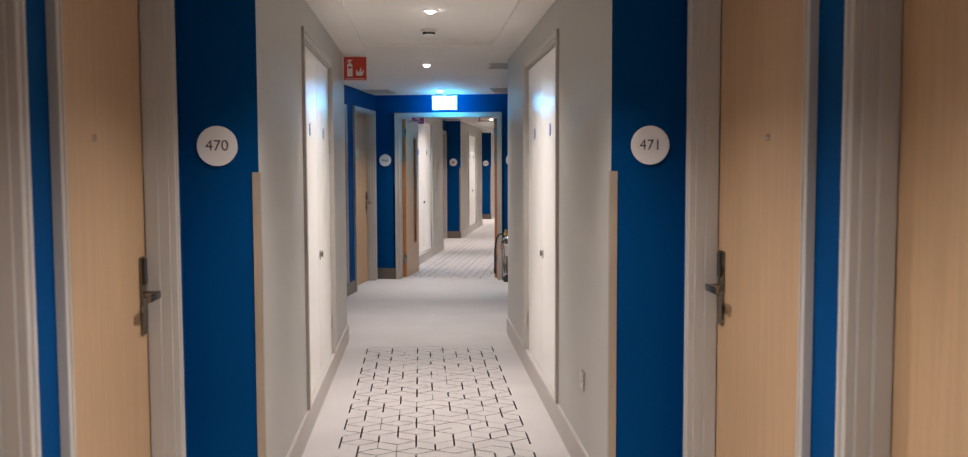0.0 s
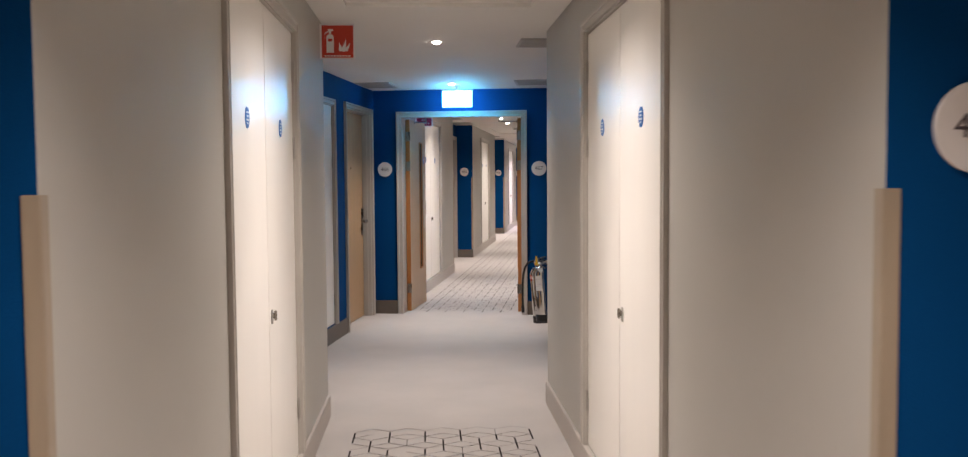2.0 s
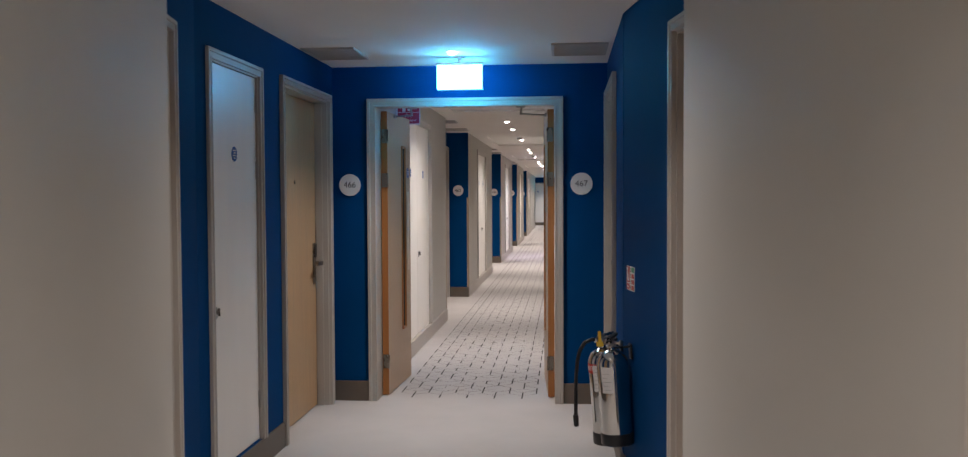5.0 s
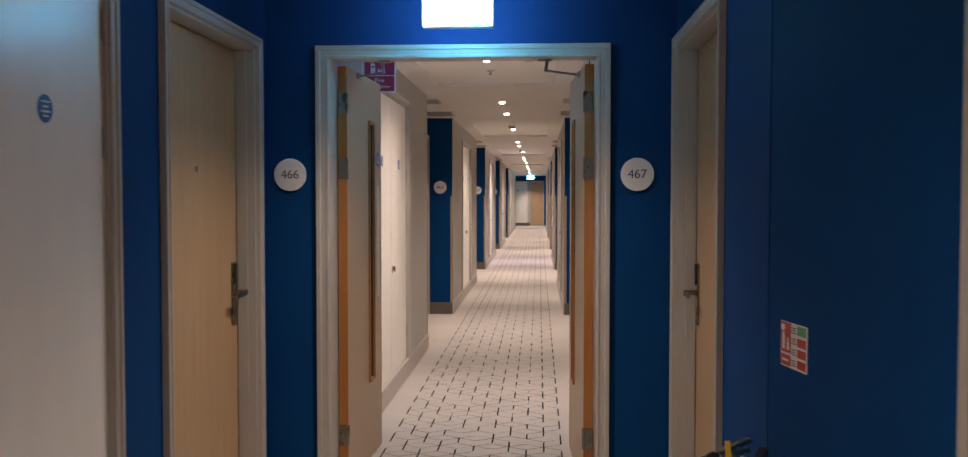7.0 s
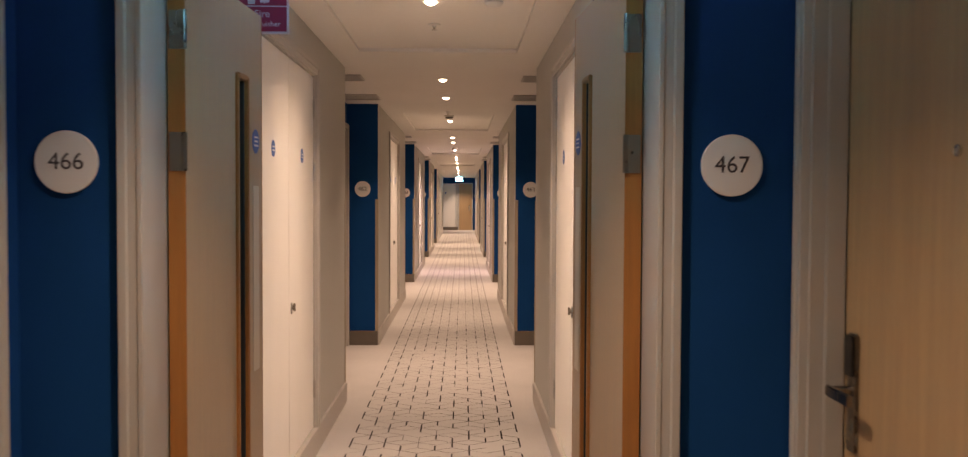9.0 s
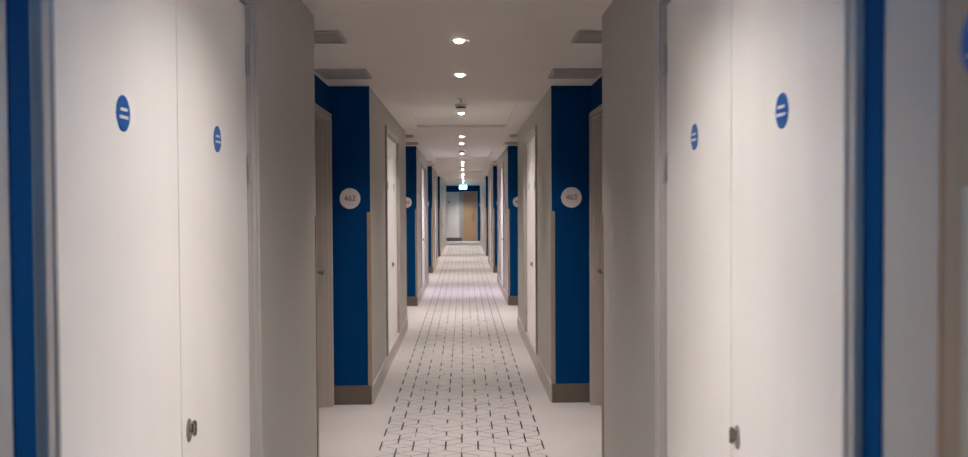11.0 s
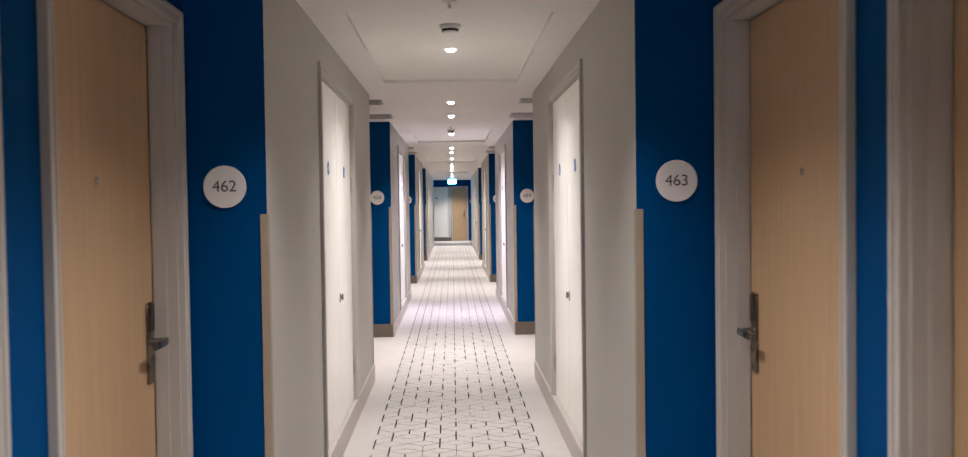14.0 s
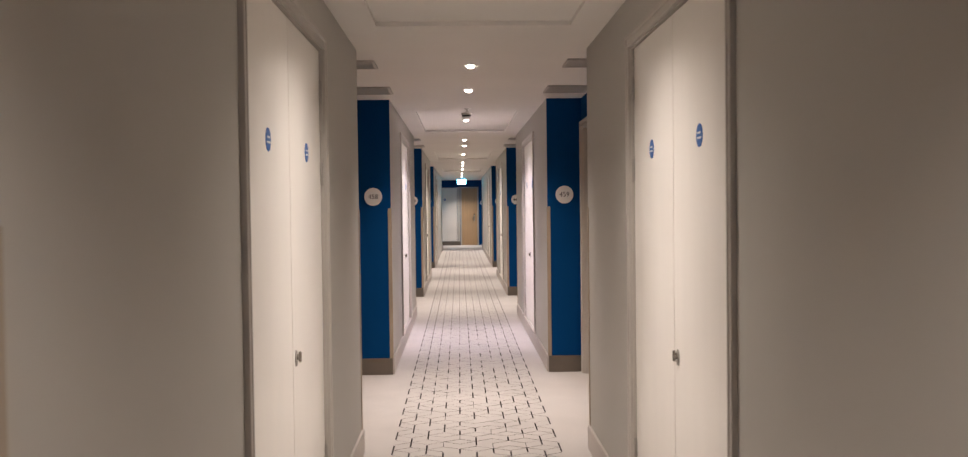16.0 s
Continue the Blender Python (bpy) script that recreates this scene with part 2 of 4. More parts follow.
# ---- doors ----
def architrave(th, w, top, face, mat, z0=0.0, proud=0.018):
    """Moulded frame round an opening: two uprights and a head with mitred corners. w: outer width."""
    h, p, q = w / 2, proud, proud + 0.007
    c = 0.0022
    profile = [(0, 0), (0, -q + c), (c, -q), (face * 0.36 - c, -q), (face * 0.36, -q + c), (face * 0.36 + c, -p), (face * 0.76, -p),
               (face * 0.76 + c, -p - 0.004), (face - c, -p - 0.004), (face, -p - 0.004 + c), (face, 0)]

    def moulding(name, place_at):
        bm = bmesh.new()
        a, b = [[bm.verts.new(place_at(u, y, end)) for u, y in profile] for end in (0, 1)]
        n = len(profile)
        for k in range(n):
            bm.faces.new((a[k], a[(k + 1) % n], b[(k + 1) % n], b[k]))
        bm.faces.new(a)
        bm.faces.new(b)
        part(name, bm, mat, th)

    moulding("architrave", lambda u, y, end: (-h + u, y, top - u if end else z0))
    moulding("architrave", lambda u, y, end: (h - u, y, top - u if end else z0))
    moulding("architrave_head", lambda u, y, end: ((h - u) * (1 if end else -1), y, top - u))


def lining(th, w, top, depth, mat, z0=0.0, t=0.03, stop=None):
    h = w / 2
    for x0, x1 in ((-h, -h + t), (h - t, h)):
        bm = bmesh.new()
        box(bm, x0, x1, 0, depth, z0, top)
        if stop:
            a, b = (x1, x1 + 0.012) if x0 < 0 else (x0 - 0.012, x0)
            box(bm, a, b, stop[0], stop[1], z0, top - t, 0.003)
        part("door_jamb", bm, mat, th)
    bm = bmesh.new()
    box(bm, -h + t, h - t, 0, depth, top - t, top)
    part("door_head", bm, mat, th)


def room_door(lock, setback):
    """Guest room door; canonical, lock side at +x for lock = 1."""
    th = thing("room_door", "closed light oak guest room door in a taupe painted frame", "door", "guest room doors along the corridor", "structure")
    w, top, face = 1.105, 2.136, 0.046
    architrave(th, w, top, face, TAUPE)
    lining(th, w - 2 * face + 0.004, top - face + 0.002, setback + 0.06, TAUPE, 0.0, 0.014, (0.034, setback - 0.003))
    lw = w / 2 - face - 0.012 - 0.006
    lt = top - face - 0.012 - 0.004
    bm = bmesh.new()
    e0, e1 = sorted((-lock * lw, lock * (lw - 0.003)))
    box(bm, e0, e1, setback, setback + 0.044, 0.008, lt, 0.0015)
    leaf = part("leaf", bm, OAK, th, "light oak veneered leaf with vertical grain")
    # dark sheet right behind the leaf, in place of shade in the gaps
    bm = bmesh.new()
    box(bm, -lw - 0.010, lw + 0.010, setback + 0.044, setback + 0.058, 0.0, lt + 0.006)
    part("seal", bm, DARK_GAP, th)
    # dark strip fills the lock-side gap to draw its shadow line
    bm = bmesh.new()
    g0, g1 = sorted((lock * (lw - 0.0028), lock * (lw + 0.0075)))
    box(bm, g0, g1, setback + 0.003, setback + 0.044, 0.008, lt)
    part("seal_strip", bm, DARK_GAP, th, "dark strip standing in for the shaded gap beside the lock")
    hx = lock * (lw - 0.058)
    bm = bmesh.new()
    box(bm, hx - 0.026, hx + 0.026, setback - 0.010, setback, 0.845, 1.125, 0.004)
    part("lock_plate", bm, LOCK_STEEL, leaf, "dark steel lock plate")
    bm = bmesh.new()
    box(bm, hx - 0.021, hx + 0.021, setback - 0.018, setback - 0.010, 1.025, 1.12, 0.003)
    part("card_reader", bm, BLACK, leaf, "glossy black card reader")
    bm = bmesh.new()
    lathe(bm, [(0.012, 0), (0.012, 0.045), (0.011, 0.05)], pose(hx, setback - 0.010, 0.99, 90, 0, 0), 14)
    box(bm, min(hx + lock * 0.013, hx - lock * 0.115), max(hx + lock * 0.013, hx - lock * 0.115), setback - 0.066, setback - 0.054, 0.976, 1.003, 0.003)
    part("lever_handle", bm, LOCK_STEEL, leaf, "dark steel lever handle", True)
    bm = bmesh.new()
    lathe(bm, [(0.012, 0), (0.012, 0.004), (0.009, 0.006), (0.005, 0.0062), (0.004, 0.004)], pose(0, setback, 1.53, 90, 0, 0), 14)
    part("peephole", bm, CHROME, leaf, "small steel peephole", True)
    return th


def fire_disc(bm, x, z, y):
    lathe(bm, [(0.0375, 0), (0.0375, 0.0014), (0.036, 0.002)], pose(x, y, z, 90, 0, 0), 22)


def disc_part(leaf, x, z, y, lines=2):
    bm = bmesh.new()
    fire_disc(bm, x, z, y)
    d = part("fire_door_disc", bm, SIGN_BLUE, leaf, "round blue fire door sign")
    bm = bmesh.new()
    rows = ((-0.008, 0.024, 0.0034), (0.008, 0.019, 0.0034)) if lines == 2 else ((0.0185, 0.021, 0.0026), (0.0055, 0.012, 0.0032), (-0.0075, 0.020, 0.0032), (-0.0195, 0.011, 0.0026))
    for dz, w, h in rows:
        box(bm, x - w, x + w, y - 0.003, y - 0.002, z + dz - h, z + dz + h)
    part("print", bm, SIGN_WHITE, leaf, "lines of small white print")


def hinge(leaf, x, z, y):
    bm = bmesh.new()
    lathe(bm, [(0.006, -0.05), (0.007, -0.048), (0.007, 0.048), (0.006, 0.05)], pose(x, y - 0.004, z), 10)
    box(bm, x - 0.014, x + 0.014, y - 0.002, y, z - 0.046, z + 0.046)
    part("hinge", bm, HINGE, leaf, "steel butt hinge", True)


def cupboard(single=False, knob_dir=1, lines=2):
    """Riser cupboard: two flush cream leaves, or one, in a taupe frame above the skirting."""
    label = "closed single cream service cupboard door in a taupe frame" if single else "closed cream double-leaf service cupboard doors in a taupe frame"
    th = thing("service_cupboard", label, "cupboard door", "service cupboards along the corridor")
    w = 0.765 if single else 1.57
    face, top, z0 = (0.05, 2.125, 0.14) if single else (0.055, 2.172, 0.14)
    architrave(th, w, top, face, TAUPE, z0, 0.010)
    lining(th, w - 2 * face + 0.01, top - face + 0.005, 0.09, TAUPE, z0, 0.012)
    lw, lt, y = (w - 2 * face) / 2 - 0.009, top - face - 0.010, 0.012
    spans = [(-lw, lw)] if single else [(-lw, -0.002), (0.002, lw)]
    for i, (x0, x1) in enumerate(spans):
        bm = bmesh.new()
        box(bm, x0, x1, y, y + 0.04, z0 + 0.006, lt, 0.0015)
        leaf = part("leaf", bm, CUPBOARD, th)
        disc_part(leaf, (x0 + x1) / 2, 1.652, y, lines)
        out = knob_dir if single else (-1 if i == 0 else 1)
        ex = x1 if out > 0 else x0
        for z in (1.93, 1.58, 0.36):
            hinge(leaf, ex + out * 0.004, z, y)
        if single or i == (1 if knob_dir > 0 else 0):
            kx = (x0 if out > 0 else x1) + out * 0.055
            bm = bmesh.new()
            lathe(bm, [(0.019, 0), (0.019, 0.003), (0.017, 0.005)], pose(kx, y, 0.895, 90, 0, 0) @ Matrix.Diagonal((1, 1.55, 1, 1)), 22)
            part("lock_rose", bm, HINGE, leaf, "oval steel lock rose", True)
            bm = bmesh.new()
            lathe(bm, [(0.011, 0.005), (0.011, 0.010), (0.009, 0.012)], pose(kx, y, 0.900, 90, 0, 0), 16)
            box(bm, kx - 0.005, kx + 0.005, y - 0.021, y - 0.010, 0.880, 0.920, 0.003)
            part("thumb_turn", bm, LOCK_STEEL, leaf, "small steel thumb turn", True)
    # dark sheet behind the leaves stands in for the shade between them
    bm = bmesh.new()
    box(bm, -lw - 0.004, lw + 0.004, y + 0.042, y + 0.055, z0, lt + 0.004)
    part("backing", bm, DARK_GAP, th)
    return th


# ---- small things ----
def room_sign(number, readable):
    th = thing("room_sign", f"round white plastic room sign with dark number {number}" if readable else "round white plastic room sign on the blue wall", "sign", "round room number signs")
    bm = bmesh.new()
    lathe(bm, [(0.074, 0), (0.076, 0.002), (0.076, 0.008), (0.074, 0.0095)], pose(0, 0, 0, 90, 0, 0), 40)
    part("disc", bm, SIGN_WHITE, th, "", True)
    if readable:
        letters("number", number, 0.058, pose(0, -0.0100, 0), SIGN_INK, th)
    else:
        bm = bmesh.new()
        for k in (-1, 0, 1):
            box(bm, k * 0.03 - 0.011, k * 0.03 + 0.011, -0.0105, -0.0095, -0.016, 0.016)
        part("number", bm, SIGN_INK, th, "illegible dark numerals")
    return th


def corner_guard():
    """L-shaped guard; canonical corner at the origin, wall faces along +x (front, y = 0) and +y (side, x = 0)."""
    th = thing("corner_guard", "beige corner guard strip on the wall corner", "corner guard", "corner guards on the wall ends")
    bm = bmesh.new()
    box(bm, -0.0045, 0.025, -0.0045, 0, 0.14, 1.42, 0.0012)
    part("front_flange", bm, GUARD, th)
    bm = bmesh.new()
    box(bm, -0.0045, 0, 0.0002, 0.030, 0.14, 1.42, 0.0012)
    part("side_flange", bm, GUARD, th)
    return th


def downlight(glow):
    th = thing("downlight", "round white recessed ceiling downlight, switched on", "ceiling light", "recessed ceiling downlights")
    bm = bmesh.new()
    lathe(bm, [(0.043, 0.0), (0.043, -0.002), (0.040, -0.004), (0.033, -0.0035), (0.027, 0.001)], None, 28)
    part("trim_ring", bm, PLASTIC, th, "white trim ring", True)
    bm = bmesh.new()
    lathe(bm, [(0.027, 0.0), (0.0265, -0.005), (0.023, -0.011), (0.015, -0.0155), (0.006, -0.017)], None, 24)
    part("lens", bm, glow, th, "glowing lens")
    return th


def detector():
    th = thing("smoke_detector", "white smoke detector hanging below the ceiling", "smoke detector")
    bm = bmesh.new()
    lathe(bm, [(0.055, 0), (0.055, -0.012), (0.050, -0.018), (0.042, -0.022)], None, 26)
    part("base", bm, PLASTIC, th, "", True)
    bm = bmesh.new()
    lathe(bm, [(0.031, -0.022), (0.031, -0.036)], None, 18)
    for k in range(9):
        m = pose(0, 0, 0, 0, 0, 40 * k - 90)
        b2 = bmesh.new()
        box(b2, 0.030, 0.0425, -0.011, 0.011, -0.034, -0.022, 0.001)
        b2.transform(m)
        tmp = bpy.data.meshes.new("slot")
        b2.to_mesh(tmp)
        b2.free()
        bm.from_mesh(tmp)
        bpy.data.meshes.remove(tmp)
    part("sensor_slots", bm, BLACK, th, "dark sensing slots")
    bm = bmesh.new()
    lathe(bm, [(0.043, -0.0345), (0.041, -0.041), (0.028, -0.044)], None, 26)
    part("cap", bm, PLASTIC, th, "", True)
    return th


def sprinkler():
    th = thing("sprinkler", "small white ceiling sprinkler head", "sprinkler")
    bm = bmesh.new()
    lathe(bm, [(0.034, 0), (0.032, -0.005), (0.012, -0.010), (0.010, -0.018)], None, 18)
    part("rose", bm, PLASTIC, th, "", True)
    bm = bmesh.new()
    lathe(bm, [(0.006, -0.018), (0.006, -0.028), (0.016, -0.029), (0.016, -0.031)], None, 14)
    part("deflector", bm, STEEL, th, "steel deflector")
    return th


def ceiling_vent(x0, x1, y0, y1):
    th = thing("ceiling_vent", "grey metal slatted ceiling vent grille", "vent", "ceiling vents in the door recesses")
    bm = bmesh.new()
    t = 0.018
    for a, b, c, d in ((x0, x1, y0, y0 + t), (x0, x1, y1 - t, y1), (x0, x0 + t, y0 + t, y1 - t), (x1 - t, x1, y0 + t, y1 - t)):
        box(bm, a, b, c, d, CEIL - 0.012, CEIL)
    part("frame", bm, VENT_GREY, th)
    n = max(3, int((y1 - y0 - 2 * t) / 0.03))
    for i in range(n):
        bm = bmesh.new()
        y = y0 + t + (i + 0.5) * (y1 - y0 - 2 * t) / n
        box(bm, x0 + t, x1 - t, y - 0.008, y + 0.008, CEIL - 0.008, CEIL - 0.005)
        part("slat", bm, VENT_GREY, th)
    # dark sheet above the slats in place of a deep, shaded void
    bm = bmesh.new()
    box(bm, x0 + t, x1 - t, y0 + t, y1 - t, CEIL - 0.003, CEIL - 0.001)
    part("backing", bm, VENT_DARK, th)
    return th


# ---- floor and carpet pattern ----
def cut(bm, keep_low):
    """Keeps the part on one side of the seam between the corridors."""
    bmesh.ops.bisect_plane(bm, geom=bm.verts[:] + bm.edges[:] + bm.faces[:], plane_co=(0, 8.0, 0), plane_no=(0, 1, 0), clear_outer=keep_low, clear_inner=not keep_low)


bm = bmesh.new()
box(bm, -1.5, 1.5, -7.4, 8.0, -0.06, 0)
bm.transform(M1)
cut(bm, True)
b2 = bmesh.new()
box(b2, -1.5, 1.9, 6.0, END + 0.3, -0.06, 0)
b2.transform(M2)
cut(b2, False)
tmp = bpy.data.meshes.new("floor_half")
b2.to_mesh(tmp)
b2.free()
bm.from_mesh(tmp)
floor = tagged(part("floor", bm, CARPET), "pale grey-beige hotel corridor carpet with a bordered geometric pattern", "carpet", kind="structure")


def carpet_pattern(m, y0, y1, seed):
    """Dark dashes along the corridor in eleven columns, joined by thin slanted lines as tumbling cubes."""
    rnd = random.Random(seed)
    dark, mid, thin = bmesh.new(), bmesh.new(), bmesh.new()
    a, s, z = 0.0985, 0.1135, 0.0025

    def strip(b, p, q, w):
        p, q = Vector(p), Vector(q)
        d = (q - p).normalized()
        s = Vector((-d.y, d.x)) * w / 2
        b.faces.new([b.verts.new((c.x, c.y, z)) for c in (p - s, q - s, q + s, p + s)])

    for i in range(int((y1 - y0) / (3 * s))):
        for c in range(-5, 6):
            b = y0 + 3 * s * i + (1.5 * s if c % 2 else 0)
            if b + 2.5 * s > y1:
                continue
            edge = abs(c) >= 4
            for lo, keep in ((b, 0.62), (b + s, 0.66)):
                if edge or rnd.random() < keep:
                    strip(dark, (c * a, lo + (0.012 if lo == b else 0)), (c * a, lo + s * (1 if lo == b else 0.88)), 0.0095)
                elif rnd.random() < 0.6:
                    strip(thin, (c * a, lo), (c * a, lo + s), 0.0045)
            for y, keep in ((b + s, 0.74), (b + 2 * s, 0.86)):
                for d in (-1, 1):
                    if abs(c + d) > 5:
                        continue
                    pick = rnd.random()
                    if pick < keep - 0.14:
                        strip(mid, (c * a, y), ((c + d) * a, y + s / 2), 0.0056)
                    elif pick < keep + 0.10:
                        strip(thin, (c * a, y), ((c + d) * a, y + s / 2), 0.0042)
    for name, b, mat in (("carpet_dashes", dark, CARPET_LINE), ("carpet_lines", mid, CARPET_MID), ("carpet_faint_lines", thin, CARPET_THIN)):
        b.transform(m)
        bmesh.ops.recalc_face_normals(b, faces=b.faces)
        ob = part(name, b, mat, floor)
        tagged(ob, "woven dark pattern lines of the carpet", kind="stuff")


carpet_pattern(M1, -6.6, 3.86, 3)
carpet_pattern(M2, 10.72, 46.4, 7)

# ---- ceilings ----
def ceiling(m, half_lo, half_hi, y0, y1, trays, keep_low):
    bm = bmesh.new()
    tw, up = 0.49, 0.022
    box(bm, -half_lo, -tw, y0, y1, CEIL, CEIL + 0.12)
    box(bm, tw, half_hi, y0, y1, CEIL, CEIL + 0.12)
    y = y0
    for a, b in trays:
        box(bm, -tw, tw, y, a, CEIL, CEIL + 0.12)
        box(bm, -tw, tw, a, b, CEIL + up, CEIL + 0.12)
        y = b
    box(bm, -tw, tw, y, y1, CEIL, CEIL + 0.12)
    bm.transform(m)
    cut(bm, keep_low)
    ob = part("ceiling", bm, CEILING)
    return tagged(ob, "white painted ceiling with shallow raised trays", "ceiling", kind="structure")


ceiling(M1, 1.5, 1.5, -7.4, 8.0, [(0.95, 3.45)], True)
ceiling(M2, 1.5, 1.9, 6.0, END + 0.3, [(DD + 0.6, DD + 3.5)] + [(p + 1.0, p + 3.5) for p in P2[:4]], False)

# ---- first corridor ----
SETBACK = 0.085
DOORS = {lock: room_door(lock, SETBACK) for lock in (1, -1)}
CUPS = {4: cupboard(False, 1, 4), 2: cupboard(False, 1, 2)}
USED = set()


def place(proto, m):
    """Puts the first one itself, then copies."""
    if proto.name in USED:
        return copy_thing(proto, m)
    USED.add(proto.name)
    proto.matrix_basis = m
    return proto


WHITE_LABEL = "off-white vinyl-covered corridor wall"
BLUE_LABEL = "deep blue painted wall of the door recess"


def door_hole(c):
    return (c - 0.508, c + 0.508, 0, 2.093)


def cup_hole(c, w=1.57, top=2.172):
    return (c - w / 2 + 0.031, c + w / 2 - 0.031, 0.14, top - 0.031)


def recess_wall(m, x, sign, y0, y1, doors, blue=BLUE, locks=None):
    """Blue side wall of a recess from y0 to y1 with room doors centred at the given places."""
    f = side(m, x, sign)
    s = -sign  # canonical x runs with y on the low side and against it on the high side
    a0, a1 = sorted((s * y0, s * y1))
    wall(f, a0, a1, 0.22, blue, BLUE_LABEL, [door_hole(s * c) for c in doors])
    edges = [a0] + sorted(e for c in doors for e in (s * c - 0.5525, s * c + 0.5525)) + [a1]
    for p, q in zip(edges[::2], edges[1::2]):
        if q - p > 0.01:
            skirting(f, p, q, SKIRT_DARK, "dark brown skirting board on the blue wall")
    for i, c in enumerate(doors):
        lock = locks[i] * s
        place(DOORS[lock], f @ pose(s * c, 0, 0))


def block_wall(m, h, r, sign, y0, y1, cup=None, ends=(True, True), guards=(True, True), lines=2):
    """White wall of a block between two recesses, with blue ends, and a cupboard."""
    f = side(m, sign * h, sign)
    s = -sign
    a0, a1 = sorted((s * y0, s * y1))
    wall(f, a0, a1, 0.11, WHITE, WHITE_LABEL, [cup_hole(s * cup)] if cup is not None else [], BLUE)
    skirting(f, a0, a1, SKIRT_PALE, "pale grey-beige skirting board on the white wall")
    if cup is not None:
        place(CUPS[lines], f @ pose(s * cup, 0, 0))
    # blue return walls between the white face and the recess wall
    for yy, on, d, g in ((y0, ends[0], 1, guards[0]), (y1, ends[1], -1, guards[1])):
        if not on:
            continue
        # canonical face seen from outside the block
        fm = m @ (pose(0, yy, 0) if d > 0 else pose(0, yy, 0, 0, 0, 180))
        lo, hi = sorted((sign * d * (h + 0.11), sign * d * r))
        wall(fm, lo, hi, 0.11, BLUE, BLUE_LABEL)
        lo, hi = sorted((sign * d * (h - 0.0), sign * d * r))
        skirting(fm, lo, hi, SKIRT_DARK, "dark brown skirting board on the blue wall")
        if g:
            inner = sign * d * h
            gm = fm @ pose(inner, 0, 0)
            if sign * d < 0:
                gm = gm @ Matrix.Diagonal((-1, 1, 1, 1))
            place_guard(gm)


GUARD_PROTO = {1: corner_guard(), -1: corner_guard()}
for o in GUARD_PROTO[-1].children:
    o.data.transform(Matrix.Diagonal((-1, 1, 1, 1)))
    o.data.flip_normals()


def place_guard(m):
    key = 1
    if m.determinant() < 0:
        key, m = -1, m @ Matrix.Diagonal((-1, 1, 1, 1))
    place(GUARD_PROTO[key], m)


def sign_pair(m, y, off, numbers, readable=True, shift=0.0):
    for x, n in zip((-off, off + shift), numbers):
        ob = room_sign(n, readable)
        ob.matrix_basis = m @ pose(x, y - 0.001, 1.52)


for sg in (-1, 1):
    # block behind the start
    block_wall(M1, H1, R1, sg, -7.2, P1 - REC - 0.03, None, (False, True), (False, True))
    recess_wall(M1, sg * R1, sg, P1 - REC - 0.03, P1, [P1 - 1.96, P1 - (0.68 if sg < 0 else 0.66)], locks=[-1, 1])
    y1 = 4.03 if sg < 0 else 4.26
    block_wall(M1, H1, R1 if sg > 0 else 1.03, sg, P1, y1, 2.105 if sg < 0 else 2.13, (True, True), (True, False), 4)
back = wall(M1 @ pose(0, -7.2, 0, 0, 0, 180), -0.8, 0.8, 0.12, WHITE, WHITE_LABEL)
sign_pair(M1, P1, 0.832, ("470", "471"))

# ---- lobby at the bend ----
recess_wall(M1, -1.03, -1, 4.03, 5.86, [4.92], locks=[-1])
recess_wall(M1, R1, 1, 4.26, 6.24, [4.81], locks=[-1])
LOBBY_L, LOBBY_R = -0.92, 0.99
fl = side(M2, LOBBY_L, -1)
wall(fl, 8.19, DD + 0.002, 0.22, BLUE, BLUE_LABEL, [cup_hole(8.71, 0.765, 2.125), door_hole(9.965)])
skirting(fl, 8.19, 9.4120, SKIRT_DARK, "dark brown skirting board on the blue wall")
cup1 = cupboard(True, 1, 4)
cup1.matrix_basis = fl @ pose(8.71, 0, 0)
place(DOORS[1], fl @ pose(9.965, 0, 0))
fr = side(M2, LOBBY_R, 1)
wall(fr, -DD - 0.002, -8.90, 0.22, BLUE, BLUE_LABEL, [door_hole(-10.06)])
skirting(fr, -9.52, -8.90, SKIRT_DARK, "dark brown skirting board on the blue wall")
place(DOORS[-1], fr @ pose(-10.06, 0, 0))

# wall with the double doors
dm = M2 @ pose(0, DD, 0)
OP0, OP1 = -0.615, 0.63
wall(dm, LOBBY_L - 0.2, LOBBY_R + 0.2, 0.16, BLUE, "deep blue painted wall around the open double doors", [(OP0 - 0.03, OP1 + 0.03, 0, 2.097)])
skirting(dm, LOBBY_L, OP0 - 0.06, SKIRT_DARK, "dark brown skirting board on the blue wall")
skirting(dm, OP1 + 0.06, LOBBY_R, SKIRT_DARK, "dark brown skirting board on the blue wall")
sign_pair(M2, DD, 0.80, ("466", "467"), True, 0.014)

dd = thing("double_door", "open pair of oak fire doors with narrow vision panels in a taupe frame", "door", kind="structure")
dd.matrix_basis = dm @ pose((OP0 + OP1) / 2, 0, 0)
WID = OP1 - OP0
architrave(dd, WID + 0.12, 2.118, 0.06, TAUPE)
lining(dd, WID + 0.06, 2.097, 0.165, TAUPE)


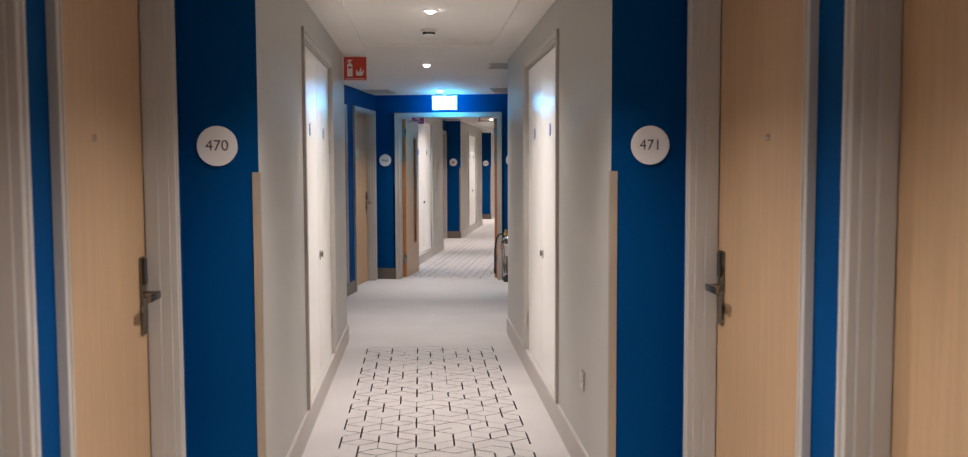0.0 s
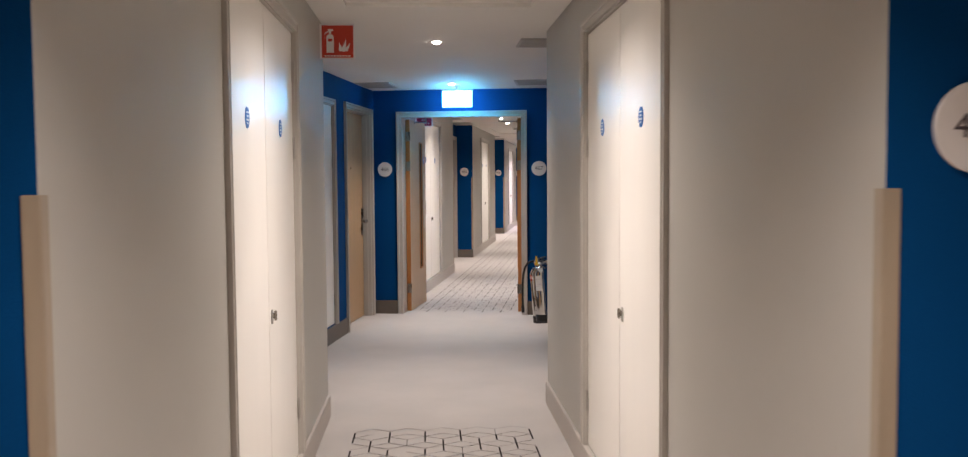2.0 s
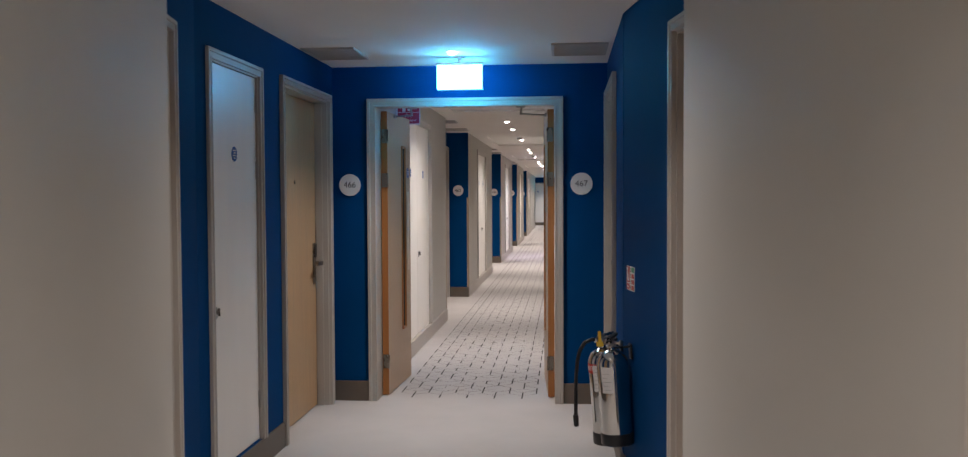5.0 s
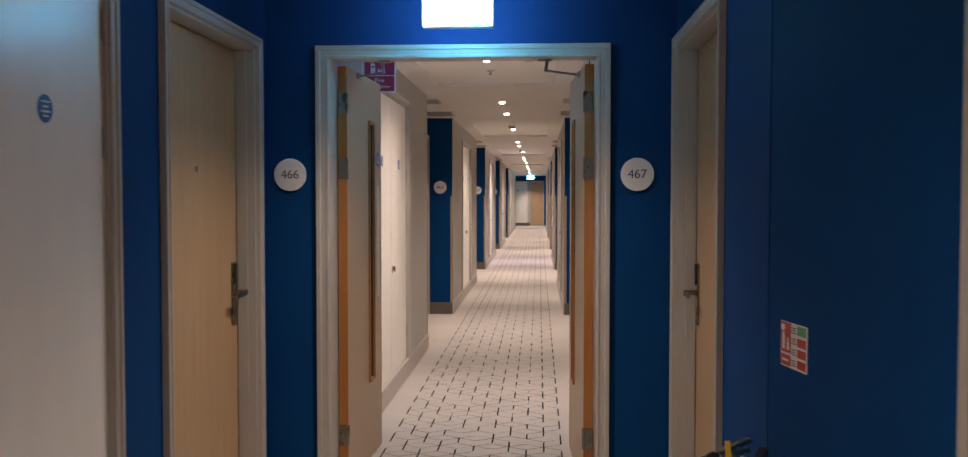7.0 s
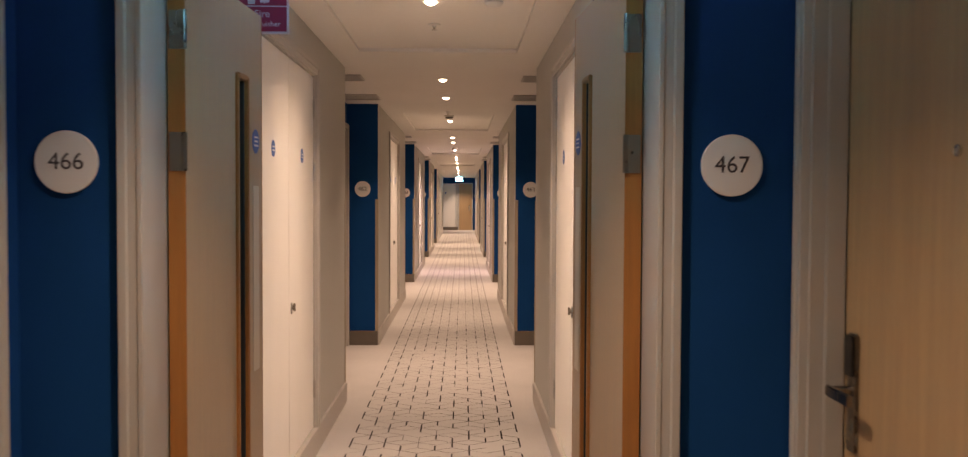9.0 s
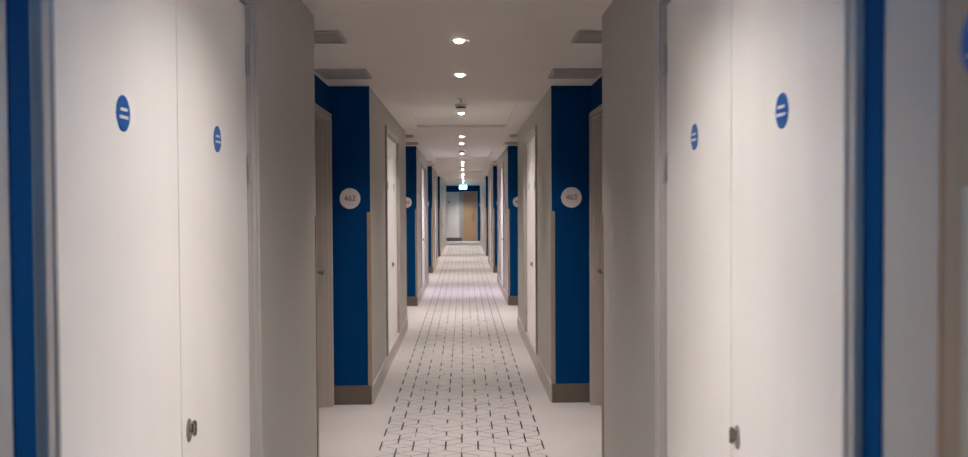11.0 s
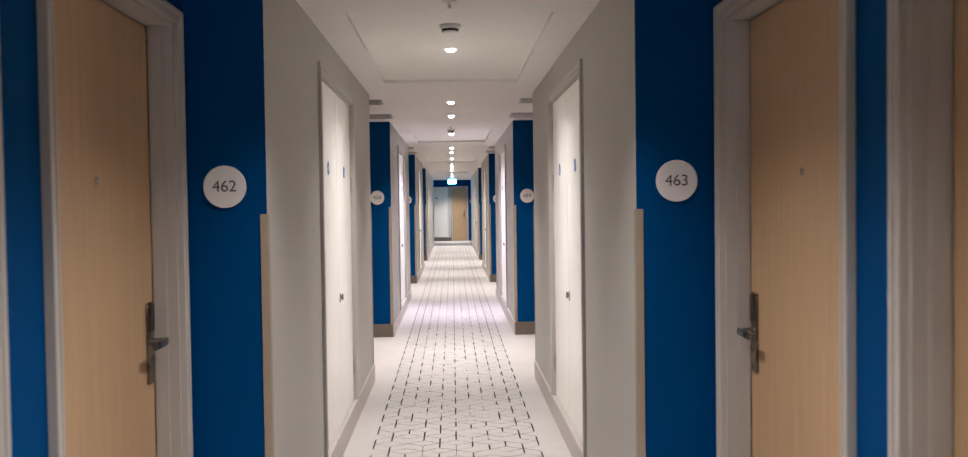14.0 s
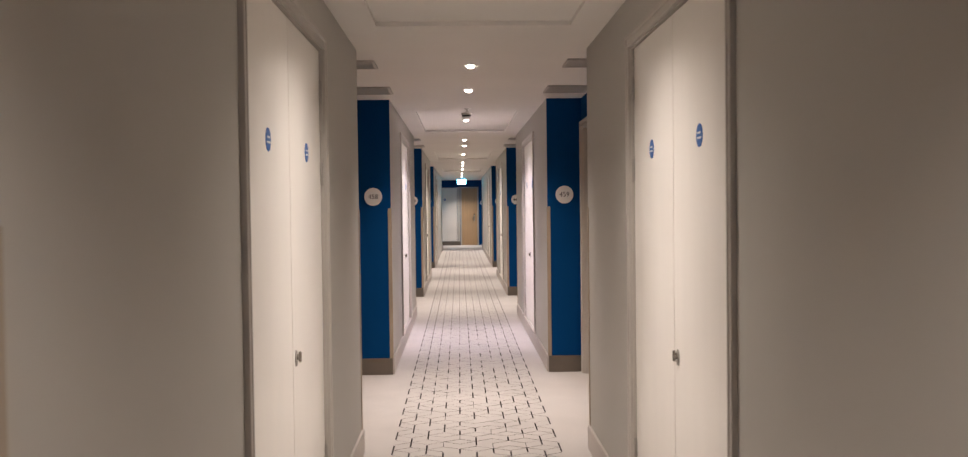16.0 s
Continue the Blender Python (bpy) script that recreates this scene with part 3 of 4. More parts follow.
def fire_leaf(sgn, hx, turn):
    """A leaf hinged at hx and folded back along the corridor; canonical: runs along +y, its face towards the middle."""
    w, t, z0, z1 = 0.74, 0.044, 0.008, 2.048
    holder = new("leaf")
    holder.parent = dd
    holder.matrix_local = pose(hx, 0.165, 0, 0, 0, turn)
    g0, g1, gz0, gz1 = 0.445, 0.565, 0.42, 1.82
    bm = bmesh.new()
    x0, x1 = (0, t) if sgn < 0 else (-t, 0)
    box(bm, x0, x1, 0.004, g0, z0, z1)
    box(bm, x0, x1, g1, w, z0, z1)
    box(bm, x0, x1, g0, g1, z0, gz0)
    box(bm, x0, x1, g0, g1, gz1, z1)
    leaf = part("leaf_panel", bm, FIRE_LEAF, holder, "pale oak veneered leaf")
    bm = bmesh.new()
    for a, b in ((-0.0015, 0.004), (w, w + 0.0055)):
        box(bm, x0 - 0.0005, x1 + 0.0005, a, b, z0, z1)
    part("edge_lipping", bm, OAK_EDGE, holder, "darker oak edge lipping")
    bm = bmesh.new()
    e = 0.014
    for a, b, c, d in ((g0 - 0.004, g0 + e, gz0, gz1), (g1 - e, g1 + 0.004, gz0, gz1), (g0 + e, g1 - e, gz0 - 0.004, gz0 + e), (g0 + e, g1 - e, gz1 - e, gz1 + 0.004)):
        box(bm, x0 - 0.009, x1 + 0.009, a, b, c, d, 0.003)
    part("glazing_bead", bm, OAK_EDGE, holder, "oak glazing bead")
    # black strips paint in the unlit gap seen through the pane's edges
    for a in (g0 + e, g1 - e - 0.012):
        bm = bmesh.new()
        box(bm, x0 + 0.003, x1 - 0.003, a, a + 0.012, gz0 + e, gz1 - e)
        part("glazing_seal", bm, DARK_GAP, holder, "black strip for the shade at the pane's edge")
    bm = bmesh.new()
    box(bm, (x0 + x1) / 2 - 0.003, (x0 + x1) / 2 + 0.003, g0 + e + 0.012, g1 - e - 0.012, gz0 + e, gz1 - e)
    part("pane", bm, GLASS, holder, "narrow wired-glass vision pane")
    # face towards the corridor's middle
    fx, o = (x1, 1) if sgn < 0 else (x0, -1)
    bm = bmesh.new()
    box(bm, min(fx, fx + o * 0.002), max(fx, fx + o * 0.002), 0.630, 0.700, 0.86, 1.475, 0.0006)
    part("push_plate", bm, BEIGE_PLATE, holder, "pale push plate")
    bm = bmesh.new()
    lathe(bm, [(0.04, 0), (0.04, 0.0014), (0.0385, 0.002)], pose(fx, 0.667, 1.622, 0, 90 * o, 0), 22)
    part("fire_door_disc", bm, SIGN_BLUE, holder, "round blue fire door sign")
    bm = bmesh.new()
    for k, hw in ((-0.75, 0.024), (0.0, 0.019), (0.75, 0.021)):
        box(bm, min(fx + o * 0.002, fx + o * 0.003), max(fx + o * 0.002, fx + o * 0.003), 0.667 - hw, 0.667 + hw, 1.622 + k * 0.018 - 0.0028, 1.622 + k * 0.018 + 0.0028)
    part("print", bm, SIGN_WHITE, holder, "lines of small white print")
    for z in (1.87, 1.555, 0.25):
        bm = bmesh.new()
        box(bm, min(x0, x1) + 0.004, max(x0, x1) - 0.004, -0.005, -0.0015, z - 0.05, z + 0.05)
        lathe(bm, [(0.008, -0.05), (0.008, 0.05)], pose(fx, -0.006, z), 10)
        part("hinge", bm, LOCK_STEEL, holder, "steel butt hinge")
    bm = bmesh.new()
    tube(bm, [(fx + o * 0.004, 0.235, 2.028), (fx + o * 0.10, 0.105, 2.021), (fx + o * 0.19, -0.03, 2.014)], 0.0055, 8)
    box(bm, min(fx, fx + o * 0.012), max(fx, fx + o * 0.012), 0.20, 0.27, 2.014, 2.042, 0.002)
    tube(bm, [(fx + o * 0.19, -0.03, 2.008), (fx + o * 0.182, -0.03, 2.062)], 0.008, 8)
    box(bm, min(fx + o * 0.16, fx + o * 0.225), max(fx + o * 0.16, fx + o * 0.225), -0.045, -0.015, 2.0575, 2.0665, 0.002)
    part("door_closer", bm, HINGE, holder, "thin steel door closer arm")


fire_leaf(-1, OP0 + 0.005 - (OP0 + OP1) / 2, -2.8)
fire_leaf(1, OP1 - 0.005 - (OP0 + OP1) / 2, 3.4)

# ---- second corridor ----
for sg in (-1, 1):
    block_wall(M2, H2, R2, sg, DD + 0.16, P2[0] - REC, DD + (2.19 if sg < 0 else 2.175), (False, True), (False, True))
    for k, p in enumerate(P2):
        recess_wall(M2, sg * R2, sg, p - REC, p, [p - 1.92, p - (0.585 if sg < 0 else 0.605)], locks=[-1, 1])
        if k < 3:
            block_wall(M2, H2, R2, sg, p, p + 6.7 - REC, p + 2.11)
        else:
            block_wall(M2, H2, R2, sg, p, 47.0, p + 2.11, (True, True), (True, False))
    f = side(M2, sg * H2, sg)
    # thin blue strip, 3 mm proud of the white wall, up to the ceiling
    bm = bmesh.new()
    a0, a1 = sorted((-sg * 11.945, -sg * 12.012))
    box(bm, a0, a1, -0.003, 0.0, 0.14, CEIL)
    ob = part("trim", bm, BLUE)
    ob.matrix_world = f
    tagged(ob, "narrow blue strip beside the cupboard frame", "trim", kind="structure")
sign_pair(M2, P2[0], 0.815, ("462", "463"))
sign_pair(M2, P2[1], 0.815, ("458", "459"))
for p in P2[2:]:
    sign_pair(M2, p, 0.815, ("illegible", "illegible"), False)

# far end of the second corridor
em = M2 @ pose(0, END, 0)
wall(em, -1.4, 1.7, 0.2, BLUE, "deep blue end wall with a service door and a room door", [(-0.745, -0.185, 0.14, 2.05), (0.0, 0.56, 0, 2.05)])
wall(side(M2, -1.2, -1), 47.0, END, 0.2, BLUE, BLUE_LABEL)
wall(side(M2, 1.6, 1), -END, -47.0, 0.2, BLUE, BLUE_LABEL)
wall(M2 @ pose(0, END - 0.06, 0), -0.148, -0.062, 0.057, WHITE, "pale wall strip between the end doors", height=2.09)
skirting(em, -1.2, -0.148, SKIRT_DARK, "dark brown skirting board on the end wall")
skirting(M2 @ pose(0, END - 0.06, 0), -0.148, -0.062, SKIRT_DARK, "dark brown skirting board on the end wall")
th = thing("service_door", "closed white service door with a blue disc", "door", kind="structure")
th.matrix_basis = em @ pose(-0.465, 0, 0)
bm = bmesh.new()
box(bm, -0.278, 0.278, 0.01, 0.05, 0.145, 2.045, 0.002)
leaf = part("leaf", bm, CUPBOARD, th)
disc_part(leaf, -0.14, 1.65, 0.01)
architrave(th, 0.62, 2.075, 0.028, CUPBOARD, 0.14, 0.012)
th = thing("end_room_door", "closed light oak room door at the corridor's end", "door", kind="structure")
th.matrix_basis = em @ pose(0.28, 0, 0)
architrave(th, 0.66, 2.10, 0.052, TAUPE)
bm = bmesh.new()
box(bm, -0.277, 0.277, 0.03, 0.074, 0.006, 2.045, 0.002)
leaf = part("leaf", bm, OAK, th)
bm = bmesh.new()
box(bm, 0.15, 0.19, 0.018, 0.03, 0.86, 1.13, 0.003)
box(bm, 0.08, 0.18, -0.03, -0.012, 0.98, 1.0, 0.003)
box(bm, 0.165, 0.18, -0.02, 0.02, 0.982, 0.998)
part("door_handle", bm, STEEL, leaf, "steel lever handle on a plate")
s = room_sign("illegible", False)
s.matrix_basis = em @ pose(0.74, -0.001, 1.52)

# ---- lamps in the ceiling ----
PROTO_LIGHT = {False: downlight(LAMP_GLOW), True: downlight(COOL_GLOW)}


def light(m, x, y, cool=False, power=LAMP_W, cones=NARROW):
    place(PROTO_LIGHT[cool], m @ pose(x, y, CEIL)) if not cool else place_cool(m @ pose(x, y, CEIL))
    lamp_at(m, x, y, COOL if cool else WARM, power, cones)


def place_cool(m):
    if "cool" in USED:
        return copy_thing(PROTO_LIGHT[True], m)
    USED.add("cool")
    PROTO_LIGHT[True].matrix_basis = m
    return PROTO_LIGHT[True]


for y in (-4.7, -2.0, -0.65):
    light(M1, 0, y)
light(M1, 0, 4.71, False, LAMP_W * 0.85, WIDE)
light(M2, 0, 10.02, False, LAMP_W * 0.75)
TRAY_UP = 0.022
place(PROTO_LIGHT[False], M1 @ pose(0, 1.97, CEIL + TRAY_UP))
lamp_at(M1, 0, 1.97, WARM, LAMP_W * 1.05, WIDE)
place(PROTO_LIGHT[False], M2 @ pose(0, 12.75, CEIL + TRAY_UP))
lamp_at(M2, 0, 12.75, WARM, LAMP_W, WIDE)
for k, p in enumerate(P2):
    for y in (p - 1.87, p - 0.60):
        light(M2, 0, y, False, LAMP_W * (0.75 if k == 0 else 1.05))
    m = M2 @ pose(0, p + 2.16, CEIL + TRAY_UP)
    place_cool(m) if k == 1 else place(PROTO_LIGHT[False], m)
    lamp_at(M2, 0, p + 2.16, COOL if k == 1 else WARM, LAMP_W * (1.0, 1.7, 1.35, 1.35)[k], WIDE)
for y in (42.2, 44.6):
    light(M2, 0, y, False, LAMP_W * 1.3)
light(M2, 0.1, 48.45, False, LAMP_W * 1.4)

# ---- ceiling fittings ----
first = detector()
first.matrix_basis = M1 @ pose(0, 2.72, CEIL + TRAY_UP)
for p in P2[:2]:
    copy_thing(first, M2 @ pose(0, p + 1.42, CEIL + TRAY_UP))
spr = sprinkler()
spr.matrix_basis = M2 @ pose(0, P2[0] + 0.76, CEIL)
copy_thing(spr, M2 @ pose(0, P2[1] + 0.76, CEIL))
copy_thing(spr, M2 @ pose(0, DD + 2.7, CEIL + TRAY_UP))
sensor = thing("ceiling_sensor", "small round white sensor on the ceiling", "sensor")
sensor.matrix_basis = M2 @ pose(0.30, 12.75, CEIL + TRAY_UP)
bm = bmesh.new()
lathe(bm, [(0.045, 0), (0.045, -0.006), (0.034, -0.018), (0.015, -0.024)], None, 22)
part("dome", bm, PLASTIC, sensor, "", True)
for m, x0, x1, y0, y1 in ((M2, 0.62, 0.96, 9.77, 10.2), (M2, -0.90, -0.57, 9.77, 10.2), (M1, 0.55, 0.92, 4.55, 4.9)):
    ceiling_vent(x0, x1, y0, y1).matrix_basis = m
for p in P2[:3]:
    for sg in (-1, 1):
        for a, b in ((-2.13, -1.83), (-0.86, -0.46)):
            x0, x1 = sorted((sg * 0.60, sg * 0.93))
            ceiling_vent(x0, x1, p + a, p + b).matrix_basis = M2

# ---- exit signs ----
def exit_sign(glow):
    th = thing("exit_sign", "bright cyan-white lit exit sign box hanging from the ceiling", "exit sign")
    bm = bmesh.new()
    box(bm, -0.150, 0.150, -0.022, 0.022, -0.172, -0.004, 0.004)
    box(bm, -0.156, 0.156, -0.028, 0.028, -0.012, 0.004, 0.003)
    part("housing", bm, PLASTIC, th, "white plastic housing")
    bm = bmesh.new()
    box(bm, -0.146, 0.146, -0.0255, -0.0225, -0.168, -0.014)
    box(bm, -0.146, 0.146, 0.0225, 0.0255, -0.168, -0.014)
    part("lit_panel", bm, glow, th, "glowing panel")
    bm = bmesh.new()
    lathe(bm, [(0.035, 0.042), (0.035, 0.034), (0.014, 0.030), (0.014, 0.002)], None, 18)
    part("ceiling_mount", bm, PLASTIC, th, "round ceiling mount")
    return th


ex = exit_sign(EXIT_GLOW)
ex.matrix_basis = M2 @ pose(0.023, 10.24, 2.300)
ex = exit_sign(REAR_EXIT_GLOW)
ex.matrix_basis = M2 @ pose(0.0, 10.85, 2.300)
ex = exit_sign(FAR_EXIT_GLOW)
ex.matrix_basis = M2 @ pose(0.0, 46.6, 2.300)


# ---- fire extinguisher signs ----
def projecting_sign(written):
    """Flat sign standing out from the wall; canonical: wall at x = 0, sign along +x, seen from -y."""
    th = thing("fire_sign", "red and white fire extinguisher sign standing out from the wall", "sign")
    bm = bmesh.new()
    box(bm, 0.0, 0.196, -0.003, 0.003, -0.1, 0.1, 0.001)
    box(bm, 0.0, 0.004, -0.02, 0.02, -0.1, 0.1)
    part("plate", bm, SIGN_WHITE, th, "white sign plate")
    bm = bmesh.new()
    if written:
        box(bm, 0.012, 0.188, -0.0042, -0.003, 0.0, 0.092)
        box(bm, 0.012, 0.188, -0.0042, -0.003, -0.092, -0.004)
    else:
        box(bm, 0.010, 0.190, -0.0042, -0.003, -0.092, 0.092)
    part("red_field", bm, SIGN_PINK if written else SIGN_RED, th, "red printed field")
    y = -0.0052
    bm = bmesh.new()
    cx, cz, k = (0.058, 0.002, 1.0) if not written else (0.062, 0.046, 0.62)

    def shape(points):
        """A thin printed figure from an outline in the sign's plane."""
        lo, hi = [[bm.verts.new((cx + px * k, yy, cz + pz * k)) for px, pz in points] for yy in (y, y + 0.001)]
        n = len(points)
        for q in range(n):
            bm.faces.new((lo[q], lo[(q + 1) % n], hi[(q + 1) % n], hi[q]))
        bm.faces.new(lo)
        bm.faces.new(hi)

    arch = [(0.021 * math.cos(radians(a)), 0.022 + 0.018 * math.sin(radians(a))) for a in range(0, 181, 20)]
    shape([(0.021, -0.066)] + arch + [(-0.021, -0.066)])
    shape([(-0.007, 0.042), (-0.007, 0.056), (-0.016, 0.068), (0.016, 0.068), (0.020, 0.061), (0.007, 0.056), (0.007, 0.042)])
    for q in range(6):
        a0, a1 = radians(100 + q * 18), radians(100 + (q + 1) * 18)
        shape([(0.030 * math.cos(a) - 0.004, 0.028 + w * math.sin(a)) for a, w in ((a0, 0.030), (a1, 0.030), (a1, 0.024), (a0, 0.024))])
    part("pictogram", bm, SIGN_WHITE, th, "white extinguisher pictogram")
    bm = bmesh.new()
    box(bm, cx - 0.013 * k, cx + 0.013 * k, y - 0.0004, y + 0.0006, cz - 0.002 * k, cz + 0.014 * k)
    part("pictogram_band", bm, SIGN_PINK if written else SIGN_RED, th, "red band on the pictogram")
    bm = bmesh.new()
    for fx, fz, h, lean in ((0.060, -0.058, 0.052, -0.010), (0.078, -0.060, 0.074, 0.012), (0.094, -0.058, 0.050, 0.020)):
        shape([(fx - 0.009, fz), (fx - 0.012, fz + h * 0.3), (fx - 0.004 + lean * 0.5, fz + h * 0.62), (fx + lean, fz + h), (fx + 0.008 + lean * 0.4, fz + h * 0.55), (fx + 0.010, fz + h * 0.25), (fx + 0.005, fz)])
    part("flame", bm, SIGN_WHITE, th, "white flame pictogram")
    if written:
        letters("words", "Fire", 0.036, pose(0.10, -0.0046, -0.030), SIGN_WHITE, th)
        letters("words", "extinguisher", 0.027, pose(0.10, -0.0046, -0.066), SIGN_WHITE, th)
    else:
        bm = bmesh.new()
        for i in range(9):
            box(bm, 0.025 + i * 0.017, 0.037 + i * 0.017, y, y + 0.001, -0.086, -0.079)
        part("print", bm, SIGN_WHITE, th, "line of small white print")
    return th


projecting_sign(False).matrix_basis = M1 @ pose(-H1, 3.91, 2.225)
projecting_sign(True).matrix_basis = M2 @ pose(-H2, 11.72, 2.125)

# small notice above the extinguisher
nt_ = thing("fire_notice", "small red and white fire extinguisher notice on the blue wall", "sign")
nt_.matrix_basis = side(M1, R1, 1) @ pose(-6.07, 0, 1.038) @ Matrix.Diagonal((1.18, 1, 1, 1))
bm = bmesh.new()
box(bm, -0.066, 0.062, -0.003, 0, -0.060, 0.058, 0.001)
part("plate", bm, SIGN_WHITE, nt_)
bm = bmesh.new()
box(bm, -0.062, -0.014, -0.004, -0.003, -0.022, 0.056)
box(bm, -0.062, -0.014, -0.004, -0.003, -0.056, -0.028)
for i in range(3):
    box(bm, 0.018, 0.058, -0.004, -0.003, -0.054 + i * 0.028, -0.033 + i * 0.028)
part("red_field", bm, SIGN_RED, nt_, "red printed fields")
bm = bmesh.new()
box(bm, 0.018, 0.058, -0.004, -0.003, 0.031, 0.054)
part("green_field", bm, SIGN_GREEN, nt_, "green printed field")
bm = bmesh.new()
box(bm, -0.054, -0.042, -0.005, -0.004, -0.014, 0.022)
box(bm, -0.052, -0.044, -0.005, -0.004, 0.022, 0.030)
lathe(bm, [(0.009, 0), (0.009, 0.001)], pose(-0.050, -0.004, 0.042, 90, 0, 0), 14)
for i in range(3):
    lathe(bm, [(0.007 - 0.0015 * i, 0), (0.007 - 0.0015 * i, 0.001)], pose(-0.026, -0.004, -0.008 + i * 0.011, 90, 0, 0), 12)
box(bm, -0.052, -0.024, -0.005, -0.004, -0.045, -0.039)
part("pictogram", bm, SIGN_WHITE, nt_, "white pictograms")
bm = bmesh.new()
for i in range(4):
    for k, w in ((0, 0.022), (1, 0.017), (2, 0.020)):
        box(bm, -0.009, -0.009 + w, -0.004, -0.003, -0.051 + i * 0.028 + k * 0.006, -0.0485 + i * 0.028 + k * 0.006)
part("small_print", bm, SIGN_INK, nt_, "lines of small dark print")

# ---- fire extinguishers ----
def wrap(bm, r, z0, z1, a0, a1, slot=0, n=12):
    """A thin label bent round a cylinder between two angles."""
    rings = []
    for i in range(n + 1):
        a = radians(a0 + (a1 - a0) * i / n)
        rings.append([bm.verts.new((q * math.cos(a), q * math.sin(a), z)) for q, z in ((r, z0), (r, z1), (r - 0.001, z1), (r - 0.001, z0))])
    for p, q in zip(rings, rings[1:]):
        for k in range(4):
            bm.faces.new((p[k], q[k], q[(k + 1) % 4], p[(k + 1) % 4])).material_index = slot


